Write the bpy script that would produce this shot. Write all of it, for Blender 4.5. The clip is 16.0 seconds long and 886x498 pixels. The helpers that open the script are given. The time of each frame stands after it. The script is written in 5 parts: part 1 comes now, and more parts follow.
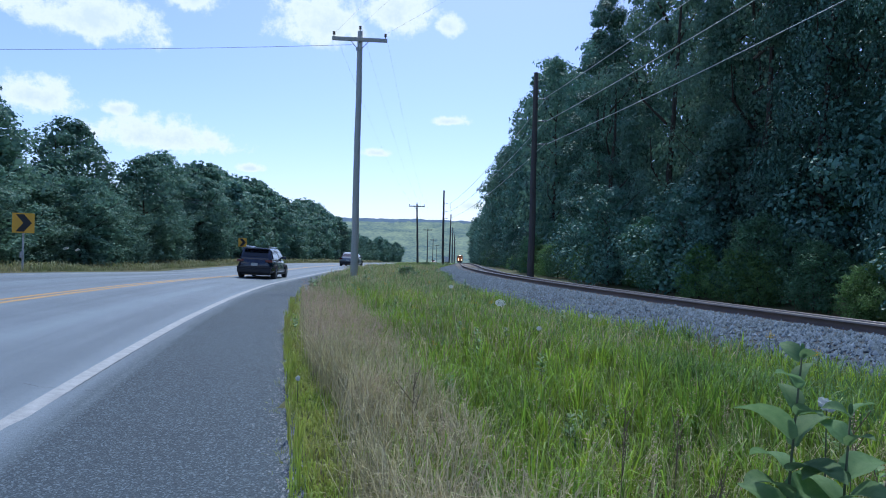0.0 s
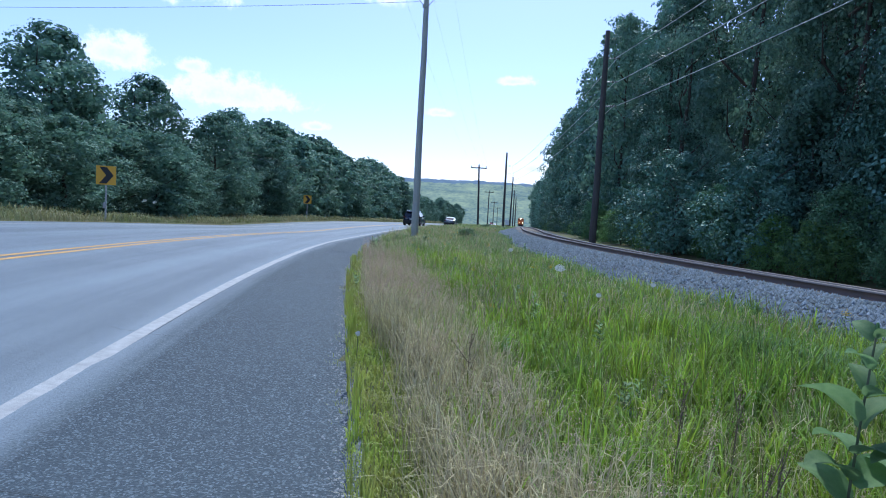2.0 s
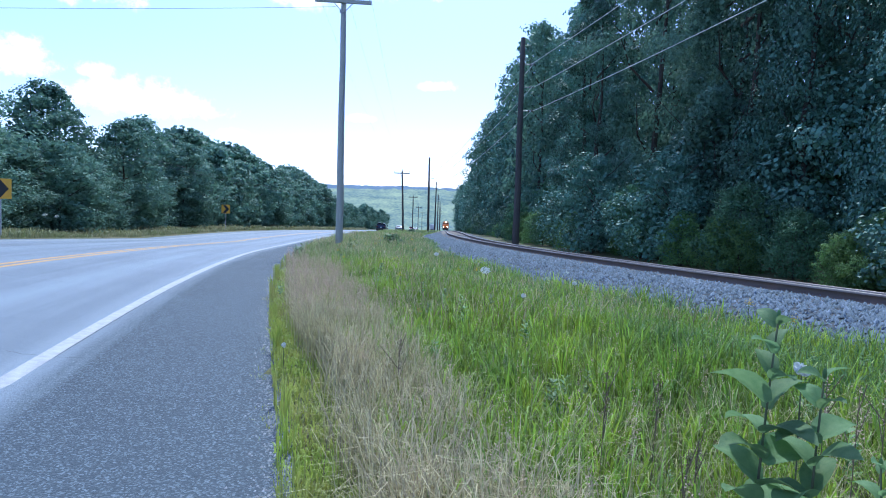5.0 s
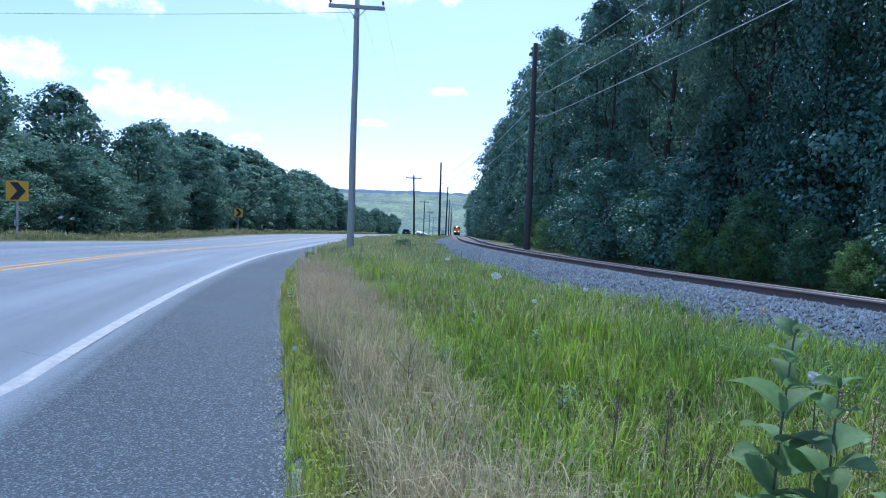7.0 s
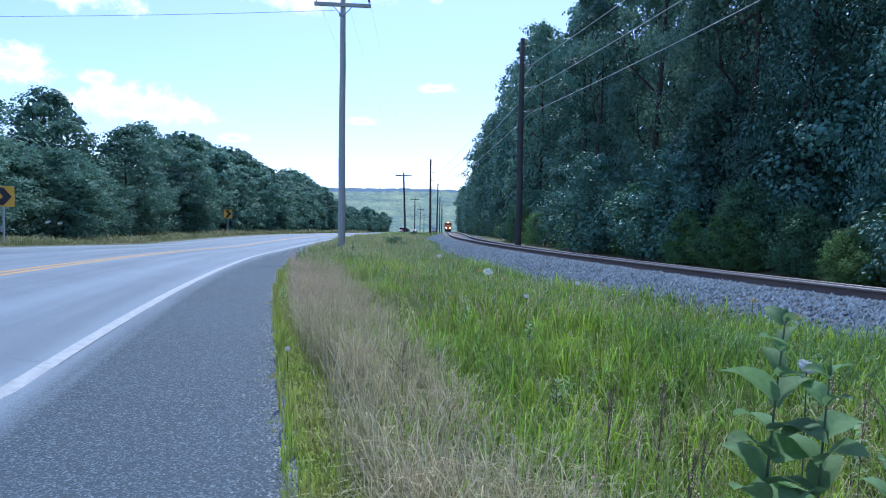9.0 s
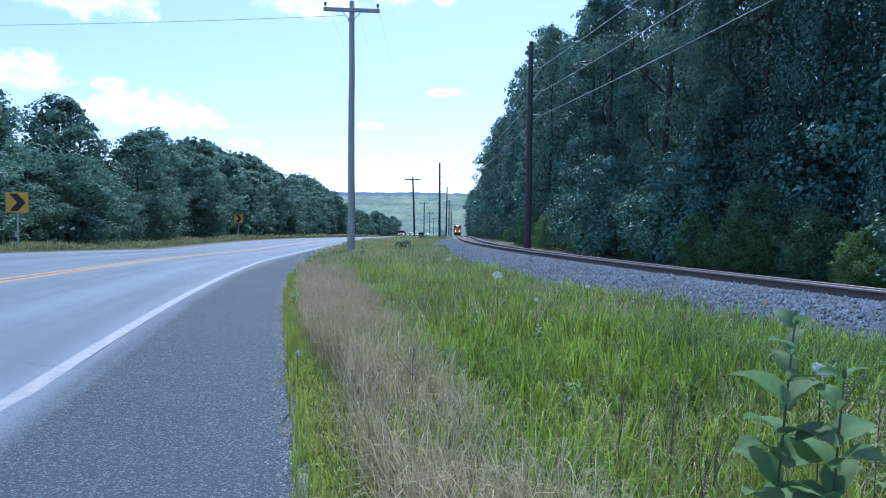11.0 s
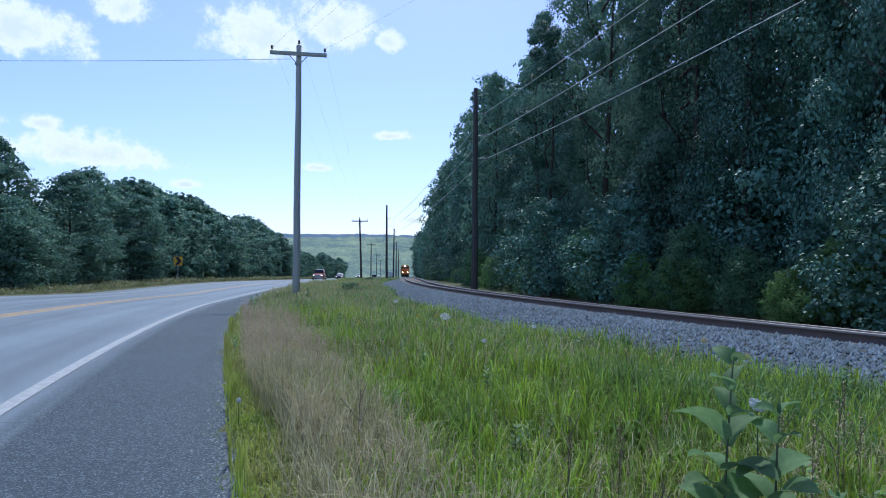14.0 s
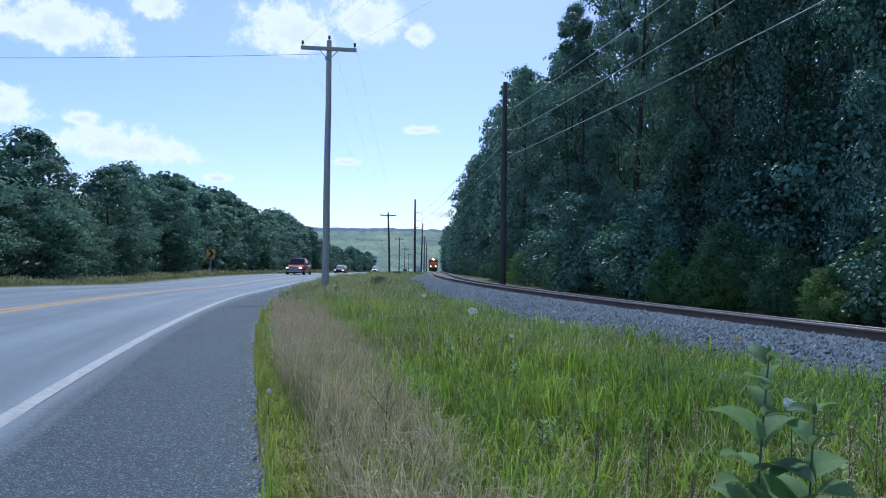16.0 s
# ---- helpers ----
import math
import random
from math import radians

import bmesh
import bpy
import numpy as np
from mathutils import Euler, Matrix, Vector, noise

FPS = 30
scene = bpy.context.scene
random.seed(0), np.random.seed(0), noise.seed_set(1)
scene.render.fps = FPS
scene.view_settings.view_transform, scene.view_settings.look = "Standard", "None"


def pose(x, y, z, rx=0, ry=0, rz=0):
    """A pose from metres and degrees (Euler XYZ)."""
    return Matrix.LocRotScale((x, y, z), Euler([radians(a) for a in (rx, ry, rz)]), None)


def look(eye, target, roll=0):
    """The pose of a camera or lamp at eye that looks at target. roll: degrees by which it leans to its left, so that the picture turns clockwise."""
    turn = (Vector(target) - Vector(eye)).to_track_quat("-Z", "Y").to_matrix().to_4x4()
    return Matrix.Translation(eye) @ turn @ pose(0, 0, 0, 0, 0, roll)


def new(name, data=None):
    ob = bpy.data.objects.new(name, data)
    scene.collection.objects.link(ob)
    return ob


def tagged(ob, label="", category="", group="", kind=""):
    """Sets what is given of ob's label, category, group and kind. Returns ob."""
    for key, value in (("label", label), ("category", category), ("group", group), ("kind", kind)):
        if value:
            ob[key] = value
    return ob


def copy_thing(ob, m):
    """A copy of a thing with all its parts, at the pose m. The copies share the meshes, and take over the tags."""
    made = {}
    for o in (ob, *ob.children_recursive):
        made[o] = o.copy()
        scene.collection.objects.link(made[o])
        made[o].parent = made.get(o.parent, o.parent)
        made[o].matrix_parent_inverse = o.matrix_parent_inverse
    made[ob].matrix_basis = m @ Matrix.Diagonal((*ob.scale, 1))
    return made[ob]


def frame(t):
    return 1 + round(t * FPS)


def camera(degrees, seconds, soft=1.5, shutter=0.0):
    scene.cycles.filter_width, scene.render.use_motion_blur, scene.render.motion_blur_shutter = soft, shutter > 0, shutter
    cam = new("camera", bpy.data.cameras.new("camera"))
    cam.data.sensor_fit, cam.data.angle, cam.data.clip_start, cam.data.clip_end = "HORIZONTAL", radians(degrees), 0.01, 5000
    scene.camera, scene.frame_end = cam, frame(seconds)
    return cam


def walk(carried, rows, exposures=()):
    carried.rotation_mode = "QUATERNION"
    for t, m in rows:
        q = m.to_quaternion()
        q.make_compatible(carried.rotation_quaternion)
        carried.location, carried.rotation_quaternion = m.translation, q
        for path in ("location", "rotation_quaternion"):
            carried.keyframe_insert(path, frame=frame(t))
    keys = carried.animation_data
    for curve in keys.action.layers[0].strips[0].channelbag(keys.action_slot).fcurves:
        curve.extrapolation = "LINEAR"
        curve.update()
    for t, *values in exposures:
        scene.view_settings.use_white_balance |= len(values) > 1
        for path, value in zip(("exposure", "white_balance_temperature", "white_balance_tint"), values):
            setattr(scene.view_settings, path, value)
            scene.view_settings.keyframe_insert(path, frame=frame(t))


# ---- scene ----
cam = camera(72.0, 16.0, soft=1.05)
KELVIN, TINT = 5600, 0
COOL, MAGENTA = 5300, 2   # the picture turns a little bluer when it brightens
EYE = (0.0, 0.0, 1.6)
# seconds, yaw to the left, pitch up, roll
TURNS = [
    (0.0, 0.00, 0.21, 1.50),
    (0.5, -0.83, 0.52, 1.42),
    (1.0, -1.83, -0.86, 1.14),
    (1.5, -1.96, -0.83, 1.83),
    (1.7, -1.55, -1.10, 2.10),
    (1.8, 0.40, -1.70, 2.50),
    (1.9, 2.80, -2.60, 2.90),
    (2.0, 5.48, -3.59, 3.22),
    (2.2, 6.60, -4.70, 2.60),
    (2.5, 6.71, -6.44, 0.94),
    (3.0, 3.62, -8.27, -1.57),
    (3.5, 2.42, -9.31, -0.74),
    (4.0, 2.55, -8.37, -0.85),
    (4.5, 1.29, -7.61, -0.66),
    (4.7, 0.30, -6.83, -0.34),
    (4.8, -2.30, -6.40, 0.90),
    (4.9, -0.80, -4.20, 1.40),
    (5.0, -1.46, -2.81, 1.67),
    (5.1, -1.50, -0.75, 1.70),
    (5.2, -1.50, 0.00, 1.75),
    (5.7, -1.20, -0.60, 1.80),
    (6.5, -0.70, -1.90, 1.90),
    (7.3, -0.17, -2.47, 1.91),
    (7.5, 0.06, -1.86, 1.60),
    (8.0, 0.36, -1.83, 1.44),
    (8.5, 0.37, -3.03, 1.31),
    (9.0, -1.23, -2.65, 0.88),
    (10.0, -1.00, -2.50, 0.80),
    (11.3, 0.05, -2.10, 0.45),
    (11.5, 0.34, -1.74, 0.32),
    (12.0, 0.58, -1.04, 0.17),
    (12.5, -0.44, 0.66, -0.61),
    (13.0, -2.56, 1.16, -0.79),
    (13.5, -5.09, 1.31, 0.38),
    (14.0, -5.26, 1.62, 0.32),
    (14.5, -4.20, 1.11, 0.26),
    (15.0, -3.63, 1.01, 0.63),
    (15.5, -2.88, 0.99, 0.68),
    (16.0, -2.63, 1.08, 0.78),
]


def held(yaw, pitch, roll):
    """A pose of the camera, which is held in the hand at one spot."""
    return pose(*EYE, 90 + pitch, 0, yaw) @ pose(0, 0, 0, 0, 0, roll)


walk(cam, [(t, held(a, b, c)) for t, a, b, c in TURNS],
     exposures=[(0.0, 0.0, KELVIN, TINT), (1.7, 0.08, KELVIN, TINT), (2.1, 0.35, KELVIN, TINT), (2.6, 0.55, COOL, MAGENTA), (3.5, 0.75, COOL, MAGENTA), (4.7, 0.78, COOL, MAGENTA), (5.3, 0.5, COOL, MAGENTA),
                (9.0, 0.42, COOL, MAGENTA), (11.9, 0.42, COOL, MAGENTA), (12.7, 0.1, KELVIN, TINT), (16.0, 0.0, KELVIN, TINT)])

# ---- sky, sun and clouds ----
SUN_AZ, SUN_EL = radians(6), radians(58)   # to the right of straight ahead, above the horizon
world = bpy.data.worlds.new("summer_sky")
scene.world = world
world.use_nodes = True
wn, wl_ = world.node_tree.nodes, world.node_tree.links
wn.clear()
w_out = wn.new("ShaderNodeOutputWorld")
w_sky = wn.new("ShaderNodeTexSky")
w_sky.sky_type, w_sky.sun_disc = "NISHITA", False
w_sky.sun_elevation, w_sky.sun_rotation = SUN_EL, SUN_AZ
w_sky.air_density, w_sky.dust_density, w_sky.ozone_density = 1.0, 1.0, 4.0
w_bg = wn.new("ShaderNodeBackground")
w_bg.inputs["Strength"].default_value = 0.17
w_pale = wn.new("ShaderNodeMix")   # summer haze takes the edge off the blue
w_pale.data_type, w_pale.blend_type = "RGBA", "MULTIPLY"
w_pale.inputs["Factor"].default_value, w_pale.inputs["B"].default_value = 1.0, (1.04, 0.92, 1.10, 1)
wl_.new(w_sky.outputs[0], w_pale.inputs["A"])
wl_.new(w_pale.outputs["Result"], w_bg.inputs["Color"])


def math_node(nodes, links, op, a, b=None, c=None, clamp=False):
    n = nodes.new("ShaderNodeMath")
    n.operation, n.use_clamp = op, clamp
    for i, v in enumerate((a, b, c)):
        if v is None:
            continue
        if isinstance(v, (int, float)):
            n.inputs[i].default_value = v
        else:
            links.new(v, n.inputs[i])
    return n.outputs[0]


def cumulus(az, el, wide, high, flat=0.6):
    """A cloud's soft mask at an azimuth and height, in degrees, with a puffed top and a flatter base."""
    dx = math_node(wn, wl_, "MULTIPLY", math_node(wn, wl_, "SUBTRACT", w_az, radians(az)), 1 / radians(wide))
    dy = math_node(wn, wl_, "MULTIPLY", math_node(wn, wl_, "SUBTRACT", w_el, radians(el)), 1 / radians(high))
    low = math_node(wn, wl_, "MULTIPLY", math_node(wn, wl_, "MINIMUM", dy, 0.0), flat)
    dy = math_node(wn, wl_, "ADD", dy, low)
    r2 = math_node(wn, wl_, "ADD", math_node(wn, wl_, "MULTIPLY", dx, dx), math_node(wn, wl_, "MULTIPLY", dy, dy))
    return math_node(wn, wl_, "SUBTRACT", 1.0, math_node(wn, wl_, "SQRT", r2))


w_co = wn.new("ShaderNodeTexCoord")
w_xyz = wn.new("ShaderNodeSeparateXYZ")
wl_.new(w_co.outputs["Generated"], w_xyz.inputs[0])
w_az = math_node(wn, wl_, "ARCTAN2", w_xyz.outputs[0], w_xyz.outputs[1])
w_el = math_node(wn, wl_, "ARCSINE", w_xyz.outputs[2])
w_noise = wn.new("ShaderNodeTexNoise")
w_noise.inputs["Scale"].default_value, w_noise.inputs["Detail"].default_value, w_noise.inputs["Roughness"].default_value = 30.0, 8.0, 0.68
wl_.new(w_co.outputs["Generated"], w_noise.inputs["Vector"])
# azimuth (right), height, half width, half height
CLOUDS = [(-30.4, 17.4, 7.5, 3.0), (-36.5, 18.6, 6.0, 3.2), (-22.8, 20.4, 3.4, 2.2), (-11.7, 19.8, 6.3, 3.6), (-5.2, 21.0, 5.2, 3.2),
          (0.0, 20.2, 1.9, 1.5), (-25.3, 8.9, 7.5, 2.2), (-34.0, 11.0, 4.5, 2.1), (-28.4, 10.9, 1.8, 1.0), (0.3, 12.0, 2.2, 0.75),
          (-6.6, 8.9, 1.6, 0.6), (-17.7, 6.9, 1.8, 0.6), (3.0, 4.2, 3.4, 0.75), (14.0, 27.0, 7.0, 3.0), (-20.0, 33.0, 14.0, 5.0),
          (-70.0, 20.0, 14.0, 6.0), (60.0, 25.0, 16.0, 6.0), (130.0, 22.0, 20.0, 8.0), (-140.0, 25.0, 22.0, 8.0)]
w_mask = None
for c in CLOUDS:
    m = cumulus(*c)
    w_mask = m if w_mask is None else math_node(wn, wl_, "MAXIMUM", w_mask, m)
w_puff = math_node(wn, wl_, "MULTIPLY_ADD", math_node(wn, wl_, "SUBTRACT", w_noise.outputs["Fac"], 0.5), 1.9, w_mask)
w_ramp = wn.new("ShaderNodeValToRGB")
w_ramp.color_ramp.elements[0].position, w_ramp.color_ramp.elements[1].position = 0.06, 0.62
w_ramp.color_ramp.interpolation = "EASE"
wl_.new(w_puff, w_ramp.inputs[0])
w_tone = wn.new("ShaderNodeValToRGB")
w_tone.color_ramp.elements[0].color, w_tone.color_ramp.elements[1].color = (1, 1, 1, 1), (0.80, 0.85, 0.92, 1)
w_tone.color_ramp.elements[0].position, w_tone.color_ramp.elements[1].position = 0.45, 1.0
wl_.new(w_puff, w_tone.inputs[0])
w_cloud = wn.new("ShaderNodeBackground")
w_cloud.inputs["Strength"].default_value = 0.98
wl_.new(w_tone.outputs[0], w_cloud.inputs["Color"])
w_mix = wn.new("ShaderNodeMixShader")
wl_.new(w_ramp.outputs[0], w_mix.inputs[0])
wl_.new(w_bg.outputs[0], w_mix.inputs[1])
wl_.new(w_cloud.outputs[0], w_mix.inputs[2])
wl_.new(w_mix.outputs[0], w_out.inputs["Surface"])

sun = new("sun", bpy.data.lights.new("sun", "SUN"))
sun.data.energy, sun.data.angle, sun.data.color = 2.9, radians(1.0), (1.0, 0.965, 0.91)
sun.matrix_basis = look((0, 0, 60), (-60 * math.sin(SUN_AZ) * math.cos(SUN_EL), -60 * math.cos(SUN_AZ) * math.cos(SUN_EL), 60 - 60 * math.sin(SUN_EL)))

# ---- materials ----


def mat(name, base, base2=None, rough=0.8, scale=4.0, detail=6.0, bump=0.0, bump_scale=None, metal=0.0, spread=0.0, island=False,
        translucent=0.0, emit=None, glow=0.0, spec=0.5, coat=0.0, stretch=None, fine=0.25, speck=None):
    """A node material: two colours mixed by noise at two scales, with relief and a shade that varies from piece to piece."""
    m = bpy.data.materials.new(name)
    m.use_nodes = True
    nd, lk = m.node_tree.nodes, m.node_tree.links
    p = nd["Principled BSDF"]
    p.inputs["Roughness"].default_value, p.inputs["Metallic"].default_value = rough, metal
    p.inputs["Specular IOR Level"].default_value, p.inputs["Coat Weight"].default_value = spec, coat
    base2 = base2 or tuple(0.75 * v for v in base)
    co = nd.new("ShaderNodeTexCoord")
    vec = co.outputs["Object"]
    if stretch:
        mp = nd.new("ShaderNodeMapping")
        mp.inputs["Scale"].default_value = stretch
        lk.new(vec, mp.inputs["Vector"])
        vec = mp.outputs[0]
    big, small = nd.new("ShaderNodeTexNoise"), nd.new("ShaderNodeTexNoise")
    for n, s in ((big, scale), (small, scale * 9)):
        n.inputs["Scale"].default_value, n.inputs["Detail"].default_value = s, detail
        lk.new(vec, n.inputs["Vector"])
    f = math_node(nd, lk, "MULTIPLY_ADD", math_node(nd, lk, "SUBTRACT", big.outputs["Fac"], 0.5), 2.2, 0.5)
    f = math_node(nd, lk, "MULTIPLY_ADD", math_node(nd, lk, "SUBTRACT", small.outputs["Fac"], 0.5), fine * 4, f, clamp=True)
    mix = nd.new("ShaderNodeMix")
    mix.data_type = "RGBA"
    lk.new(f, mix.inputs["Factor"])
    mix.inputs["A"].default_value, mix.inputs["B"].default_value = (*base, 1), (*base2, 1)
    col = mix.outputs["Result"]
    if speck:
        grit = nd.new("ShaderNodeTexNoise")
        grit.inputs["Scale"].default_value, grit.inputs["Detail"].default_value = speck[0], 2.0
        lk.new(co.outputs["Object"], grit.inputs["Vector"])
        over = nd.new("ShaderNodeMix")
        over.data_type = "RGBA"
        lk.new(math_node(nd, lk, "MULTIPLY", math_node(nd, lk, "SUBTRACT", grit.outputs["Fac"], speck[2]), 7.0, clamp=True), over.inputs["Factor"])
        lk.new(col, over.inputs["A"])
        over.inputs["B"].default_value = (*speck[1], 1)
        col = over.outputs["Result"]
    if spread:
        if island:
            rnd = nd.new("ShaderNodeNewGeometry").outputs["Random Per Island"]
            each = nd.new("ShaderNodeObjectInfo").outputs["Random"]
            rnd = math_node(nd, lk, "MULTIPLY_ADD", each, 0.5, math_node(nd, lk, "MULTIPLY", rnd, 0.6))
        else:
            rnd = nd.new("ShaderNodeObjectInfo").outputs["Random"]
        hsv = nd.new("ShaderNodeHueSaturation")
        lk.new(math_node(nd, lk, "MULTIPLY_ADD", rnd, 2 * spread, 1 - spread), hsv.inputs["Value"])
        lk.new(math_node(nd, lk, "MULTIPLY_ADD", rnd, 0.05 * spread, 0.5 - 0.025 * spread), hsv.inputs["Hue"])
        lk.new(col, hsv.inputs["Color"])
        col = hsv.outputs[0]
    lk.new(col, p.inputs["Base Color"])
    if bump:
        b = nd.new("ShaderNodeBump")
        b.inputs["Strength"].default_value, b.inputs["Distance"].default_value = bump, 0.02
        bn = nd.new("ShaderNodeTexNoise")
        bn.inputs["Scale"].default_value, bn.inputs["Detail"].default_value = bump_scale or scale * 10, 4
        lk.new(vec, bn.inputs["Vector"])
        lk.new(bn.outputs["Fac"], b.inputs["Height"])
        lk.new(b.outputs[0], p.inputs["Normal"])
    if emit:
        p.inputs["Emission Color"].default_value, p.inputs["Emission Strength"].default_value = (*emit, 1), glow
    if translucent:
        t = nd.new("ShaderNodeBsdfTranslucent")
        lk.new(col, t.inputs["Color"])
        ms = nd.new("ShaderNodeMixShader")
        ms.inputs[0].default_value = translucent
        lk.new(p.outputs[0], ms.inputs[1])
        lk.new(t.outputs[0], ms.inputs[2])
        lk.new(ms.outputs[0], nd["Material Output"].inputs["Surface"])
    return m


def road_surface():
    """Asphalt: pale worn lanes with darker wheel tracks and long streaks, dust beside the white line, a coarse dark shoulder."""
    m = bpy.data.materials.new("worn_asphalt")
    m.use_nodes = True
    nd, lk = m.node_tree.nodes, m.node_tree.links
    p = nd["Principled BSDF"]
    across, along_ = nd.new("ShaderNodeAttribute"), nd.new("ShaderNodeAttribute")
    across.attribute_name, along_.attribute_name = "across", "along"
    o = across.outputs["Fac"]
    co = nd.new("ShaderNodeTexCoord").outputs["Object"]
    lane_co = nd.new("ShaderNodeCombineXYZ")
    lk.new(o, lane_co.inputs[0])
    lk.new(along_.outputs["Fac"], lane_co.inputs[1])

    def grain(vec, scale, detail=4.0, stretch=None):
        if stretch:
            mp = nd.new("ShaderNodeMapping")
            mp.inputs["Scale"].default_value = stretch
            lk.new(vec, mp.inputs["Vector"])
            vec = mp.outputs[0]
        n = nd.new("ShaderNodeTexNoise")
        n.inputs["Scale"].default_value, n.inputs["Detail"].default_value = scale, detail
        lk.new(vec, n.inputs["Vector"])
        return math_node(nd, lk, "SUBTRACT", n.outputs["Fac"], 0.5)

    def blend(f, a, b):
        mix = nd.new("ShaderNodeMix")
        mix.data_type = "RGBA"
        lk.new(f, mix.inputs["Factor"])
        for key, v in (("A", a), ("B", b)):
            if isinstance(v, tuple):
                mix.inputs[key].default_value = (*v, 1)
            else:
                lk.new(v, mix.inputs[key])
        return mix.outputs["Result"]

    streak = grain(lane_co.outputs[0], 1.7, 5.0, (1.0, 0.035, 1.0))
    patchy = grain(co, 0.5, 5.0)
    track = math_node(nd, lk, "COSINE", math_node(nd, lk, "MULTIPLY_ADD", o, 6.2832 / 1.86, 2.3))
    f = math_node(nd, lk, "MULTIPLY_ADD", streak, 2.6, 0.5)
    f = math_node(nd, lk, "MULTIPLY_ADD", track, 0.2, f)
    f = math_node(nd, lk, "MULTIPLY_ADD", patchy, 0.8, f, clamp=True)
    lane = blend(f, (0.205, 0.25, 0.285), (0.126, 0.156, 0.181))
    dusty = math_node(nd, lk, "MULTIPLY_ADD", math_node(nd, lk, "ADD", o, math_node(nd, lk, "MULTIPLY", streak, 0.9)), 2.1, 0.05, clamp=True)
    side = blend(math_node(nd, lk, "MULTIPLY_ADD", patchy, 1.8, 0.5, clamp=True), (0.046, 0.068, 0.084), (0.030, 0.045, 0.057))
    col = blend(dusty, lane, side)
    cell = nd.new("ShaderNodeTexVoronoi")
    cell.inputs["Scale"].default_value = 82.0
    lk.new(co, cell.inputs["Vector"])
    stone = nd.new("ShaderNodeSeparateColor")
    lk.new(cell.outputs["Color"], stone.inputs[0])
    chip = math_node(nd, lk, "MULTIPLY", math_node(nd, lk, "SUBTRACT", stone.outputs[0], 0.62), 2.0, clamp=True)
    chip = math_node(nd, lk, "MULTIPLY", chip, math_node(nd, lk, "MULTIPLY_ADD", dusty, 0.42, 0.2))
    col = blend(chip, col, (0.28, 0.345, 0.39))
    pit = math_node(nd, lk, "MULTIPLY", math_node(nd, lk, "SUBTRACT", 0.22, stone.outputs[1]), 3.0, clamp=True)
    col = blend(math_node(nd, lk, "MULTIPLY", pit, math_node(nd, lk, "MULTIPLY_ADD", dusty, 0.7, 0.2)), col, (0.015, 0.018, 0.021))
    lk.new(col, p.inputs["Base Color"])
    lk.new(math_node(nd, lk, "MULTIPLY_ADD", dusty, 0.2, 0.58), p.inputs["Roughness"])
    b = nd.new("ShaderNodeBump")
    b.inputs["Strength"].default_value, b.inputs["Distance"].default_value = 0.8, 0.008
    lk.new(math_node(nd, lk, "MULTIPLY_ADD", grain(co, 60.0), 1.2, stone.outputs[2]), b.inputs["Height"])
    lk.new(b.outputs[0], p.inputs["Normal"])
    return m


M_MEADOW = mat("meadow_ground", (0.09, 0.11, 0.035), (0.13, 0.11, 0.05), 0.95, 0.6, bump=0.8, bump_scale=14)
M_ROAD = road_surface()
M_WHITE = mat("white_road_paint", (0.44, 0.445, 0.44), (0.29, 0.295, 0.295), 0.65, 9, bump=0.3)
M_YELLOW = mat("yellow_road_paint", (0.66, 0.36, 0.07), (0.46, 0.28, 0.09), 0.6, 6, bump=0.3)
M_CRACK = mat("road_crack", (0.03, 0.03, 0.03), None, 0.95, 5)
# bed is coloured dark to imitate the shade in gaps between stones
M_BALLAST = mat("ballast_bed", (0.075, 0.082, 0.09), (0.04, 0.045, 0.05), 0.9, 5, bump=1.0, bump_scale=22)
M_STONE = mat("crushed_stone", (0.118, 0.158, 0.195), (0.058, 0.08, 0.102), 0.85, 9, spread=0.8, island=True, bump=0.3)
M_GRIT = mat("loose_grit", (0.22, 0.23, 0.24), (0.12, 0.13, 0.14), 0.9, 12, spread=0.6, island=True)
M_RAIL = mat("rusty_rail_web", (0.11, 0.088, 0.072), (0.15, 0.105, 0.08), 0.75, 3, bump=0.3, metal=0.2)
M_RAILTOP = mat("polished_rail_head", (0.24, 0.21, 0.185), (0.19, 0.155, 0.13), 0.45, 2, metal=0.3)
M_TIE = mat("weathered_tie", (0.19, 0.16, 0.13), (0.13, 0.11, 0.09), 0.9, 3, spread=0.25, bump=0.6)
M_POLE = mat("grey_pole_wood", (0.52, 0.52, 0.47), (0.39, 0.39, 0.35), 0.85, 5, bump=0.6, stretch=(6, 6, 0.35))
M_DARKPOLE = mat("creosoted_pole_wood", (0.10, 0.09, 0.08), (0.06, 0.054, 0.05), 0.85, 5, bump=0.6, stretch=(6, 6, 0.35))
M_STEEL = mat("galvanised_steel", (0.42, 0.43, 0.44), (0.33, 0.34, 0.35), 0.5, 6, metal=0.6)
M_INSUL = mat("porcelain", (0.12, 0.08, 0.06), None, 0.25, 6)
M_WIRE = mat("wire", (0.62, 0.64, 0.66), (0.5, 0.52, 0.54), 0.5, 6)
M_WIRE_DARK = mat("dark_wire", (0.09, 0.09, 0.095), None, 0.6, 6)
M_SIGN = mat("yellow_sign_face", (0.78, 0.42, 0.025), (0.70, 0.37, 0.03), 0.45, 3)
M_BLACK = mat("black_sheeting", (0.015, 0.015, 0.016), None, 0.5, 5)
M_BARK = mat("bark", (0.085, 0.07, 0.055), (0.05, 0.042, 0.034), 0.95, 5, bump=0.9, stretch=(5, 5, 0.8))
